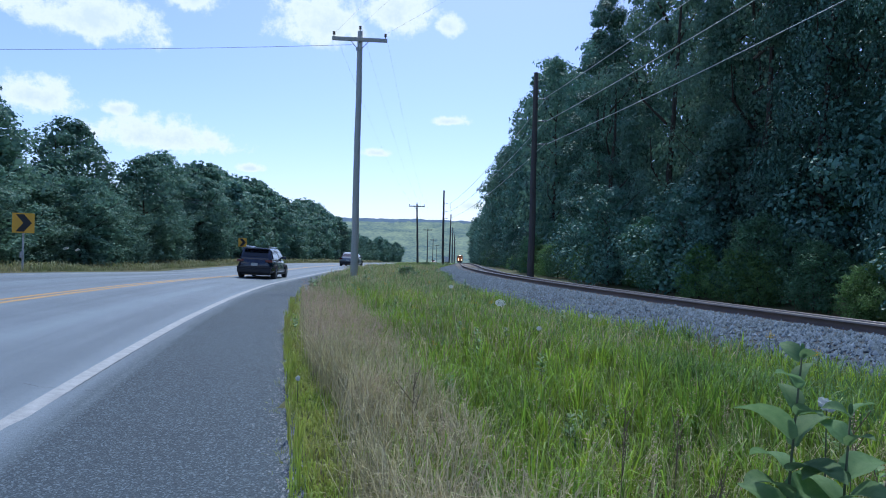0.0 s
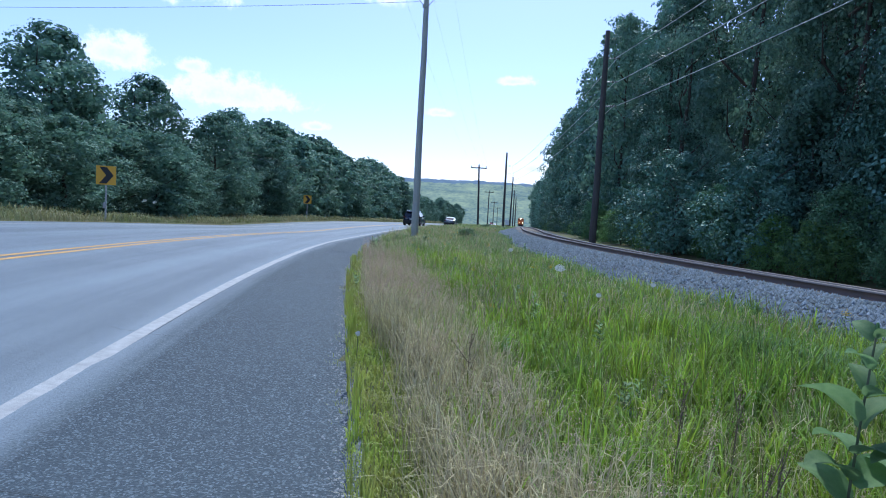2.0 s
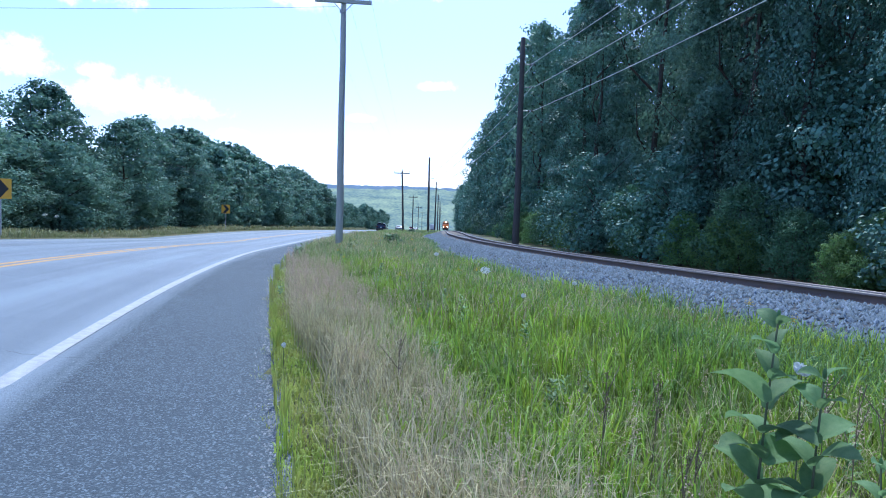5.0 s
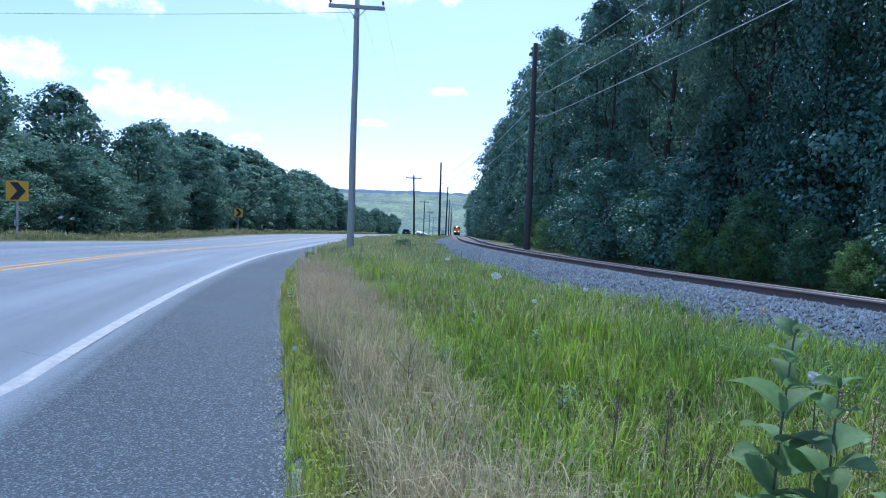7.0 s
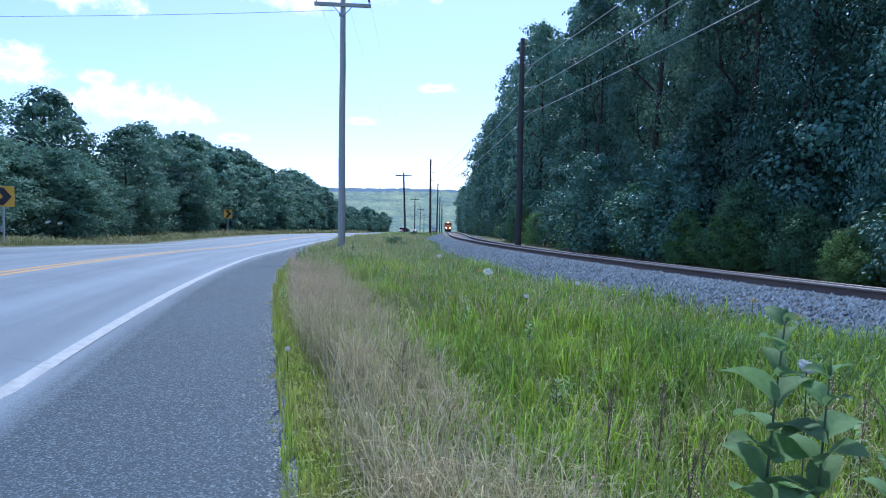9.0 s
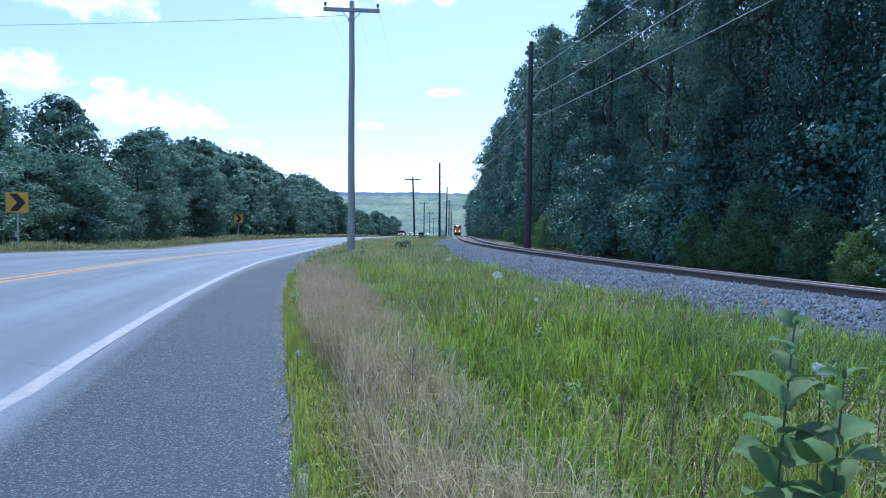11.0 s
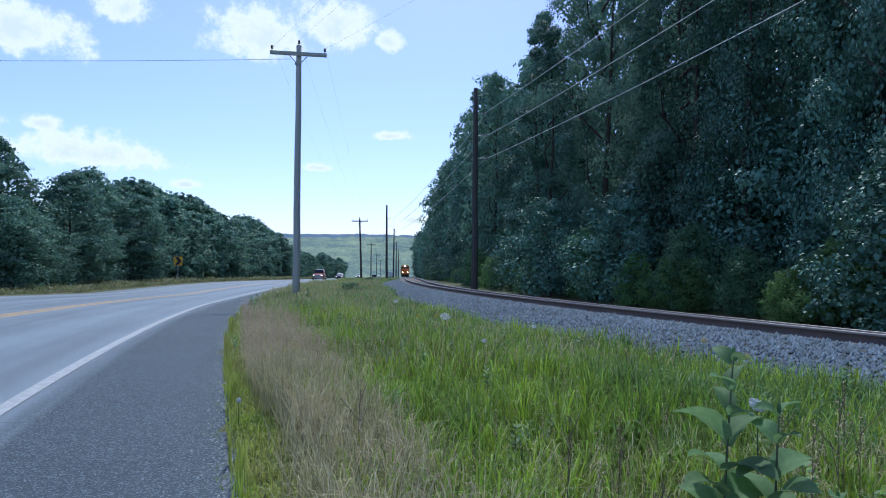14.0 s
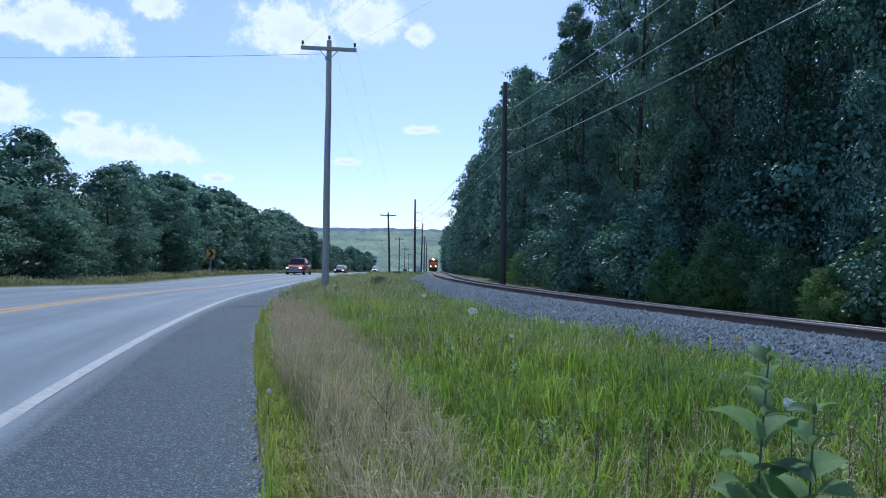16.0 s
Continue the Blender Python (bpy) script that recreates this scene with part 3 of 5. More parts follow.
def wire(name, a, b, sag, r=0.009, material=None, label="thin overhead power line wire", n=24):
    a, b = np.array(a, float), np.array(b, float)
    cu = bpy.data.curves.new(name, "CURVE")
    cu.dimensions, cu.bevel_depth, cu.bevel_resolution = "3D", r, 1
    sp = cu.splines.new("POLY")
    sp.points.add(n)
    for i in range(n + 1):
        f = i / n
        p = a + (b - a) * f
        sp.points[i].co = (p[0], p[1], p[2] - 4 * sag * f * (1 - f), 1)
    cu.materials.append(material or M_WIRE_DARK)
    return tagged(new(name, cu), label, "wire", "overhead wires")


ROADSIDE = [(-3.94, 27.3), (-3.85, 94), (-4.4, 172), (-4.2, 250), (-3.4, 330)]
for i, (x, y) in enumerate(ROADSIDE):
    z = float(land(x, y))
    wooden_pole("utility_pole", "weathered grey wooden utility pole with crossarm beside the road", pose(x, y, z, 0, 0, 4 if i == 0 else 0), 11.4 - z * 0 if i == 0 else (9.6 if i == 1 else 10.3), 0.17, 0.115, M_POLE if i == 0 else M_DARKPOLE,
                "roadside utility poles", 2.44, lean=(-0.002, -0.035, 0, 0.01, 0)[i])
for (x0, y0), (x1, y1) in zip(ROADSIDE, ROADSIDE[1:]):
    h0, h1 = (11.6 if y0 < 30 else 10.4) + float(land(x0, y0)), 10.4 + float(land(x1, y1))
    for dx, up in ((-1.14, -0.3), (0, 0.1), (1.14, -0.3)):
        wire("overhead_wire", (x0 + dx, y0, h0 + up), (x1 + dx - 0.03 * y1 * (y1 < 100) * 0.12, y1, h1 + up), 0.9, 0.0025)

RAILSIDE = [(4.64, 32.0, 11.1, 0.0), (0.0, 90, 11.3, -0.006), (1.45, 135, 11.2, 0.01), (2.75, 180, 11.0, 0), (4.2, 226, 11, 0), (5.2, 272, 11, 0)]
for i, (x, y, h, lean) in enumerate(RAILSIDE):
    wooden_pole("utility_pole", "tall dark creosoted utility pole beside the railway", pose(x, y, float(land(x, y))), h, 0.19, 0.12, M_DARKPOLE,
                "railside utility poles", standoffs=(9.72, 8.55, 7.33) if i == 0 else (h - 1.95, h - 3.1, h - 4.15), lean=lean)
for (x0, y0, h0, _), (x1, y1, h1, _) in zip(RAILSIDE, RAILSIDE[1:]):
    for d, first in ((1.95, 1.35), (3.1, 2.52), (4.15, 3.74)):
        wire("overhead_wire", (x0 + (0.6 if y0 < 40 else 0.85), y0, h0 - (first if y0 < 40 else d) + float(land(x0, y0)) + 0.05), (x1 + 0.85, y1, h1 - d + float(land(x1, y1)) + 0.05), 0.6, 0.014, M_WIRE)
BEHIND = (14.8, 3.8)
wooden_pole("utility_pole", "tall dark creosoted utility pole beside the railway", pose(*BEHIND, float(land(*BEHIND))), 13.9, 0.19, 0.12, M_DARKPOLE, "railside utility poles", standoffs=(13.7, 12.3, 10.5))
for start, high, end in ((5.1, 9.75, 14.1), (5.28, 8.58, 12.35), (5.28, 7.36, 10.55)):
    wire("overhead_wire", (start, 32.0, high), (BEHIND[0] + 0.8, BEHIND[1], end), 0.3, 0.015, M_WIRE, "pale overhead power line wire along the railway")
# the roadside line leaves over the camera towards the back
FRONT = (-3.97, 27.3, 11.4)
for dx, up, ex in ((-1.14, -0.15, 10.5), (0, 0.2, 11.6), (1.14, -0.15, 17.8)):
    wire("overhead_wire", (FRONT[0] + dx, FRONT[1], FRONT[2] + up), (ex, -4.0, 12.3), 0.5, 0.0025)
wire("overhead_wire", (-4.3, 27.3, 10.75), (-36.0, 27.0, 9.9), 0.25, 0.008, label="service wire crossing above the road")

for up in (0.0, 0.28):
    wire("overhead_wire", (-22.0, 46.0, 5.4 + up), (-14.6, 104.0, 3.9 + up), 0.25, 0.012)

# ---- road signs ----


def chevron_sign(m, label):
    s = thing("chevron_sign", label, "road sign", m, "chevron signs")
    part("post", box(bmesh.new(), -0.035, 0.035, 0.02, 0.06, -0.3, 2.1, 0.008), M_STEEL, s)
    part("panel", box(bmesh.new(), -0.38, 0.38, -0.012, 0.0, 1.55, 2.35, 0.006), M_SIGN, s, "amber yellow sign face")
    bm = bmesh.new()
    pts = [(-0.26, 2.30), (0.02, 2.30), (0.29, 1.95), (0.02, 1.60), (-0.26, 1.60), (0.0, 1.95)]
    for q in ((0, 1, 2, 5), (5, 2, 3, 4)):
        bm.faces.new([bm.verts.new((pts[i][0], -0.017, pts[i][1])) for i in q])
    part("arrow", bm, M_BLACK, s, "black chevron arrow")
    part("marker_box", box(bmesh.new(), -0.10, -0.02, -0.03, 0.03, 0.55, 0.8, 0.01), M_STEEL, s)
    return s


def on_land(x, y, rz=0.0, dz=0.0):
    return pose(x, y, float(land(x, y)) + dz, 0, 0, rz)


chevron_sign(on_land(-16.95, 24.6, 25), "amber chevron curve sign on a steel post in the verge")
chevron_sign(on_land(-18.85, 57.3, 12), "amber chevron curve sign on a steel post in the verge")

# ---- trees ----


def leaf_cloud(centres, normals, sizes, r):
    """Folded leaves: four corners each, turned about their outward directions."""
    n = len(centres)
    d = normals + r.normal(0, 0.38, (n, 3))
    d /= np.linalg.norm(d, axis=1, keepdims=True)
    t = np.cross(d, r.normal(0, 1, (n, 3)))
    t /= np.linalg.norm(t, axis=1, keepdims=True) + 1e-9
    b = np.cross(d, t)
    s = sizes[:, None]
    v = np.stack([centres - t * s * 0.5, centres + b * s * 0.4 + d * s * 0.12, centres + t * s * 0.5, centres - b * s * 0.4 + d * s * 0.12], 1)
    return v.reshape(-1, 3), (np.arange(n)[:, None] * 4 + np.arange(4)[None])


def crown_points(r, height, radius, base, clumps, per, clump_r, shape=0.5, sprays=9):
    """Leaf places, directions and sizes: sprays of small leaves over boughs that are filled with broader foliage."""
    C, N, S = [], [], []
    wide_of = lambda f: radius * np.sin(np.pi * min(1, max(0.0, f * 0.86 + 0.14)) ** 0.9) ** shape

    def ball(m):
        d = r.normal(0, 1, (m, 3))
        return d / np.linalg.norm(d, axis=1, keepdims=True)

    for k in range(clumps):
        f = (k + r.random()) / clumps
        z = base + (height - base) * f
        a, rad = k * 2.39996 + r.normal(0, 0.35), wide_of(f) * r.uniform(0.5, 1.12)
        c = np.array([rad * np.cos(a), rad * np.sin(a), z])
        cr = clump_r * r.uniform(0.7, 1.3) * (1.15 - 0.5 * f)
        out = np.array([np.cos(a), np.sin(a), 0.45])
        for _ in range(sprays):
            u = r.normal(0, 1, 3) + 0.7 * out
            u /= np.linalg.norm(u)
            sc = c + cr * r.uniform(0.6, 0.9) * u * np.array([1.1, 1.1, 0.8])
            m = max(3, int(per / sprays * r.uniform(0.6, 1.4)))
            d = ball(m)
            C.append(sc + d * cr * 0.4 * r.random((m, 1)) ** 0.5 * np.array([1.1, 1.1, 0.65]))
            N.append(0.6 * u + 0.6 * d + np.array([0, 0, 0.4]))
            S.append(np.ones(m))
        m = max(40, per // 2)
        d = ball(m)
        C.append(c + d * cr * 0.8 * r.random((m, 1)) ** 0.4 * np.array([1.0, 1.0, 0.8]))
        N.append(d + np.array([0, 0, 0.2]))
        S.append(np.full(m, 1.6))
    m = clumps * 48
    f = r.random(m)
    w = np.array([wide_of(q) for q in f]) * 0.82 * np.sqrt(r.random(m))
    a = r.random(m) * 6.2832
    C.append(np.stack([w * np.cos(a), w * np.sin(a), base + (height - base) * f], -1))
    N.append(ball(m))
    S.append(np.full(m, 3.6))
    return np.concatenate(C), np.concatenate(N), np.concatenate(S)


def make_tree(name, label, seed, height, radius, base, clumps, per, leaf, material, clump_r=1.1, trunk_r=0.17, group="", shape=0.5):
    r = np.random.default_rng(seed)
    tree = thing(name, label, "tree" if height > 3 else "shrub", None, group)
    bm = bmesh.new()
    top = height * 0.82
    cx, cy, rings = 0.0, 0.0, []
    for i in range(7):
        f = i / 6
        rad = trunk_r * (1.25 - 1.1 * f)
        rings.append([(cx + rad * math.cos(j * 1.0472), cy + rad * math.sin(j * 1.0472), -0.3 + top * f) for j in range(6)])
        cx += r.normal(0, 0.12 * height / 10)
        cy += r.normal(0, 0.12 * height / 10)
    loft(bm, rings)
    for k in range(9):
        z, a = base + (top - base) * (0.05 + 0.9 * k / 9), r.random() * 6.28
        ln = radius * r.uniform(0.5, 0.9)
        p0 = (0, 0, z)
        p1 = (ln * 0.6 * math.cos(a), ln * 0.6 * math.sin(a), z + ln * 0.35)
        p2 = (ln * math.cos(a + 0.2), ln * math.sin(a + 0.2), z + ln * 0.8)
        rod(bm, p0, p1, trunk_r * 0.42, trunk_r * 0.25, 5)
        rod(bm, p1, p2, trunk_r * 0.25, trunk_r * 0.08, 5)
    part("trunk", bm, M_BARK, tree, "forked grey-brown trunk and limbs")
    c, n, size = crown_points(r, height, radius, base, clumps, per, clump_r, shape)
    v, f = leaf_cloud(c, n, np.minimum(leaf * size, min(max(0.3, leaf), 2.0 * leaf)) * r.uniform(0.65, 1.3, len(c)), r)
    raw("crown", v, f, material, tree)
    return tree


def scaled(x, y, s, rz, dz=0.0, sz=None):
    return pose(x, y, float(land(x, y)) + dz, 0, 0, rz) @ Matrix.Diagonal((s, s, sz or s, 1))


def plant_rows(kinds, places):
    """The first of each kind goes to its first place, the rest are copies."""
    used = {}
    for k, m in places:
        if k not in used:
            used[k] = kinds[k]
            kinds[k].matrix_basis = m
        else:
            copy_thing(kinds[k], m)


R = random.Random(3)
TALL = [make_tree("forest_tree", "tall dark green broadleaf tree at the forest edge", 20 + i, 15.0, (2.9, 2.5, 3.1, 2.7)[i], 0.3, (34, 38, 32, 36)[i], 560, 0.092, (M_LEAF_SHADE, M_LEAF_DARK, M_LEAF_SHADE, M_LEAF)[i],
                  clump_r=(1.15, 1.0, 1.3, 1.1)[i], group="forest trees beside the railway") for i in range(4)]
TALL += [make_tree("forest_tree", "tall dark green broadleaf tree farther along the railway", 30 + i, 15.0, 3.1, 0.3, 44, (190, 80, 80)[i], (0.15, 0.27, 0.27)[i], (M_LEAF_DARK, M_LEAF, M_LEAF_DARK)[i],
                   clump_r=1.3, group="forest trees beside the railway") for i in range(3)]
spots = []
y = 6.0
while y < 300:
    step = 4.9 if y < 60 else (5 if y < 130 else 8)
    for row, off in enumerate((7.4, 10.5, 14.5, 19.0) if y < 18 else (7.2, 10.8, 15.0, 19.5) if y < 32 else (7.9, 11.5, 16.0) if y < 90 else (7.9, 12.0)):
        yy = y + R.uniform(-1, 1) + row * 1.4
        s = R.uniform(0.76, 1.16) * (1.0 + 0.05 * row)
        if y < 16 and row < 1:
            s *= 0.9
        tall = s * float(np.interp(y, [0, 20, 44, 60], [1.3, 1.26, 1.12, 1.0]))
        # near trees mostly take the shade-darkened leaves, farther ones paler haze-toned ones
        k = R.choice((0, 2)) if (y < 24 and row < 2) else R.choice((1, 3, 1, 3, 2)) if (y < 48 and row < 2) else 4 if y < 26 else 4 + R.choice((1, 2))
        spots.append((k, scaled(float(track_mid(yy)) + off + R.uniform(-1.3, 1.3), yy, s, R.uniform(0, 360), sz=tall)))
    y += step
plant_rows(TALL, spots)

SHRUB = [make_tree("shrub", "dense green shrub below the forest edge", 40 + i, 3.4, 1.5, 0.1, 32, 135, 0.07, (M_LEAF_MID, M_LEAF_BRIGHT, M_LEAF_SHADE)[i], clump_r=0.6, trunk_r=0.05,
                   group="shrubs beside the railway", shape=0.6) for i in range(3)]
spots = []
y = 5.0
while y < 140:
    yy = y + R.uniform(-0.5, 0.5)
    k = R.choice((0, 2, 1, 1, 0))
    if y < 60:
        spots.append((R.choice((0, 2)), scaled(float(track_mid(yy)) + 8.6 + R.uniform(-0.8, 0.8), yy, R.uniform(1.0, 1.5), R.uniform(0, 360))))
    spots.append((k, scaled(float(track_mid(yy)) + 4.5 + R.uniform(-0.4, 0.6), yy, R.uniform(0.35, 1.0), R.uniform(0, 360))))
    y += 1.7 if y < 50 else 3.5
spots += [(1, scaled(11.2, 14.3, 0.95, 20)), (1, scaled(12.3, 13.6, 1.05, 140)), (1, scaled(10.6, 15.4, 0.6, 70)), (0, scaled(10.0, 19.4, 0.8, 80))]
plant_rows(SHRUB, spots)

LEFT = [make_tree("roadside_tree", "rounded broadleaf tree with haze-blued leaves in the wood across the road", 60 + i, 8.6, 2.7, 0.3, 42, 150, 0.145, (M_LEAF, M_LEAF, M_LEAF)[i],
                  clump_r=1.1, trunk_r=0.13, group="trees across the road") for i in range(3)]
LEFT += [make_tree("roadside_tree", "broadleaf tree with haze-blued leaves far along the road", 66 + i, 8.6, 2.7, 0.3, 48, 60, 0.34, (M_LEAF, M_LEAF)[i],
                   clump_r=1.1, trunk_r=0.13, group="trees across the road") for i in range(2)]


def wood_height(x, y):
    """The wood is tallest close by and lowest at its far end."""
    el = np.interp(math.degrees(math.atan2(x, y)), [-60, -45, -36, -31, -28, -24, -21.4, -17.2, -12.7, -10.2, -7.6, -3.7], [14, 13, 11.8, 9.6, 8.2, 7.6, 7.2, 5.9, 4.0, 3.2, 1.7, 0.9])
    return 1.6 + math.hypot(x, y) * math.tan(radians(float(el))) - float(land(x, y))


spots = []
y = 17.0
while y < 260:
    step = 3.0 if y < 70 else (4.5 if y < 140 else 7)
    for row, off in enumerate((-4.6, -8.6) if y < 150 else (-4.6,)):
        yy = y + R.uniform(-1, 1) + row
        xx = float(edge_line(yy)) - 9.4 + off - 1.5 + R.uniform(-0.8, 0.8)
        s = max(0.55, wood_height(xx, yy) / 9.3) * (R.uniform(0.72, 0.98) if row == 0 else R.uniform(0.95, 1.12)) * float(np.interp(yy, [24, 34, 44, 60], [1.03, 0.99, 0.94, 1.04]))
        spots.append((R.randrange(3) if y < 62 else 3 + R.randrange(2), scaled(xx, yy, min(max(1.1 * s, 0.9), 1.35), R.uniform(0, 360), sz=s)))
    y += step
plant_rows(LEFT, spots)

# ---- far country ----


def hill(name, y0, depth, crest, material, label, seed, base=-14.0):
    """A long wooded rise with an uneven, tree-covered skyline."""
    xs = np.arange(-2600, 2600, 14.0)
    rows = 40
    P = []
    for k in range(rows):
        f = k / (rows - 1)
        z = base + (crest - base) * np.sin(f * np.pi / 2) ** 1.15
        z = z * (1 + 0.05 * np.sin(xs / 310 + seed) + 0.03 * np.sin(xs / 120 + seed * 2)) + np.array([8.0 * noise.noise((x / 24, f * 26, seed)) for x in xs]) * (0.4 + 0.6 * f)
        P.append(np.stack([xs, np.full_like(xs, y0 + depth * f), z], -1))
    P = np.stack(P).reshape(-1, 3)
    n = len(xs)
    i = (np.arange(rows - 1)[:, None] * n + np.arange(n - 1)[None]).ravel()
    ob = raw(name, P, np.stack([i, i + 1, i + n + 1, i + n], -1), material)
    tagged(ob, label, "hill", kind="structure")


hill("backdrop_hill", 700, 800, 62, M_HILL, "wooded hillside across the valley, paled green by painted haze", 1.0)
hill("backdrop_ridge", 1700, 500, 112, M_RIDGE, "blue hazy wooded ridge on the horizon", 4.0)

# ---- grasses and weeds of the verge ----


def blades(name, label, x, y, height, width, lean, material, r, droop=0.35, parent=None, facing=None):
    """Single grass blades of five faces each that arch over; lean is how far their tips reach out."""
    n = len(x)
    a = r.random(n) * 6.2832 if facing is None else facing
    side = a + 1.5708 + r.normal(0, 0.5, n)
    dirv = np.stack([np.cos(a), np.sin(a), np.zeros(n)], -1)
    sv = np.stack([np.cos(side), np.sin(side), np.zeros(n)], -1) * width[:, None]
    base = np.stack([x, y, land(x, y) - 0.02], -1)
    h, l = height[:, None], (lean * height)[:, None]
    up = np.array([0, 0, 1.0])
    low = base + up * h * 0.5 + dirv * l * 0.16
    high = base + up * h * (0.86 - 0.3 * droop * np.minimum(l / (h + 1e-6), 1)) + dirv * l * 0.52
    tip = base + up * h * (1 - 1.1 * droop * np.minimum(l / (h + 1e-6), 1)) + dirv * l
    v = np.stack([base - sv * 0.4, base + sv * 0.4, low - sv * 0.5, low + sv * 0.5, high - sv * 0.36, high + sv * 0.36, tip], 1).reshape(-1, 3)
    f = np.array([(0, 1, 3), (0, 3, 2), (2, 3, 5), (2, 5, 4), (4, 5, 6)])
    F = (np.arange(n)[:, None, None] * 7 + f[None]).reshape(-1, 3)
    return tagged(raw(name, v, F, material, parent), label, "grass", kind="stuff")


def tufted(x, y, per, spread):
    """Blades that spring from common roots and lean outwards."""
    a = g.random(len(x) * per) * 6.2832
    d = np.abs(g.normal(0, spread, len(a)))
    return np.repeat(x, per) + d * np.cos(a), np.repeat(y, per) + d * np.sin(a), a + g.normal(0, 0.5, len(a)), np.repeat(g.random(len(x)), per)


def road_side(y):
    """x where the asphalt ends."""
    return edge_line(y) + shoulder(y)


def stone_side(y):
    """x where the ballast begins."""
    return track_mid(y) - np.interp(y, [0, 8, 14, 22, 32, 50, 80], [3.5, 3.5, 4.1, 3.9, 2.6, 2.2, 2.0]) * 1.05


g = np.random.default_rng(21)


def scatter(n, y0, y1, f0, f1, power=1.6):
    """Places between the road (0) and the stones (1), denser towards the camera."""
    y = y0 + (y1 - y0) * g.random(n) ** power
    f = f0 + (f1 - f0) * g.random(n)
    a, b = road_side(y), stone_side(y)
    return a + (b - a) * f, y


def patch(x, y, s=1.0):
    return np.array([noise.noise((float(a) * s, float(b) * s, 3.3)) for a, b in zip(x, y)])


# lush grass
x, y = scatter(4300, 1.3, 20, 0.1, 1.03, 1.35)
x, y, a, own = tufted(x, y, 16, 0.06)
keep = (x * x + y * y > 1.9) & (x < 9)
x, y, a, own = x[keep], y[keep], a[keep], own[keep]
v = patch(x, y, 0.8)
blades("meadow_grass", "lush lime green meadow grass in arching tufts on the verge", x, y, (0.32 + 0.14 * v + 0.24 * own) * (0.6 + 0.6 * g.random(len(x))), 0.006 + 0.009 * own * g.random(len(x)),
       0.12 + 0.5 * g.random(len(x)), M_GRASS, g, 0.45, facing=a)
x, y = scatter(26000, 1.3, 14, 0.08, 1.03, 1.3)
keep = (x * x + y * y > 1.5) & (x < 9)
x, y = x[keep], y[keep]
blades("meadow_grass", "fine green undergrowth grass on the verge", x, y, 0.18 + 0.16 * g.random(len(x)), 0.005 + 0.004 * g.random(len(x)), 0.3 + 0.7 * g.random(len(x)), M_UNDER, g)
x, y = scatter(36000, 18, 75, 0.05, 1.0, 1.3)
blades("meadow_grass", "lush lime green meadow grass on the verge", x, y, 0.3 + 0.25 * g.random(len(x)), 0.012 + 0.012 * g.random(len(x)), 0.2 + 0.5 * g.random(len(x)), M_FAR, g)
x, y = scatter(12000, 75, 260, 0.0, 1.0, 1.3)
blades("meadow_grass", "lush green meadow grass on the verge", x, y, 0.4 + 0.3 * g.random(len(x)), 0.05 + 0.03 * g.random(len(x)), 0.3 + 0.6 * g.random(len(x)), M_FAR, g)
x, y = scatter(11000, 8, 50, 0.05, 0.95, 1.2)
blades("dry_grass", "scattered tan stalks among the far meadow grass", x, y, 0.4 + 0.3 * g.random(len(x)), 0.006 + 0.006 * g.random(len(x)), 0.2 + 0.5 * g.random(len(x)), M_HAY, g, 0.3)
# deeper green herbs and grass beside the stones
x, y = scatter(16000, 4, 40, 0.62, 1.04, 1.4)
blades("coarse_grass", "coarse deep green grass beside the railway stones", x, y, 0.3 + 0.25 * g.random(len(x)), 0.008 + 0.009 * g.random(len(x)), 0.3 + 0.6 * g.random(len(x)), M_LEAF_BRIGHT, g)
# short grass at the asphalt
y = 1.0 + 44 * g.random(26000) ** 2.0
x = road_side(y) + 0.01 + 0.6 * g.random(26000) ** 0.9 + 0.05 * np.sin(y * 3) + 0.05 * np.sin(y * 7.3 + 1)
keep = x * x + y * y > 1.2
blades("edge_grass", "short bright grass along the asphalt's edge", x[keep], y[keep], 0.05 + 0.10 * g.random(keep.sum()), 0.005 + 0.005 * g.random(keep.sum()) + 0.0004 * y[keep], 0.2 + 0.6 * g.random(keep.sum()), M_EDGE, g)


# stray tufts and loose grit on the shoulder's crumbling edge
ty = 1.6 + 20 * g.random(70) ** 1.3
tx = road_side(ty) + 0.1 - 0.22 * g.random(70) ** 1.5
x, y, a, own = tufted(tx, ty, 22, 0.03)
blades("edge_grass", "stray grass tufts growing out of the asphalt's edge", x, y, 0.25 + (0.04 + 0.09 * own) * (0.5 + g.random(len(x))), 0.004 + 0.004 * g.random(len(x)), 0.05 + 0.2 * g.random(len(x)), M_EDGE, g, 0.5, facing=a)


def edge_grit():
    n = 7000
    y = 1.5 + 16 * g.random(n) ** 1.6
    x = road_side(y) + 0.1 - np.abs(g.normal(0, 0.11, n))
    size = (0.004 + 0.009 * g.random(n) ** 2)[:, None, None]
    shape = np.array([(1, 0, 0), (0, 1, 0), (-1, 0, 0), (0, -1, 0), (0.1, 0.1, 0.8)], float)
    v = np.stack([x, y, road_height(x, y) + 0.001], -1)[:, None] + shape[None] * size * g.uniform(0.6, 1.3, (n, 5, 1))
    f = np.array([(0, 1, 4), (1, 2, 4), (2, 3, 4), (3, 0, 4)])
    tagged(raw("roadside_grit", v.reshape(-1, 3), (np.arange(n)[:, None, None] * 5 + f[None]).reshape(-1, 3), M_GRIT), "loose pale grit along the asphalt's edge", "gravel", kind="stuff")


edge_grit()


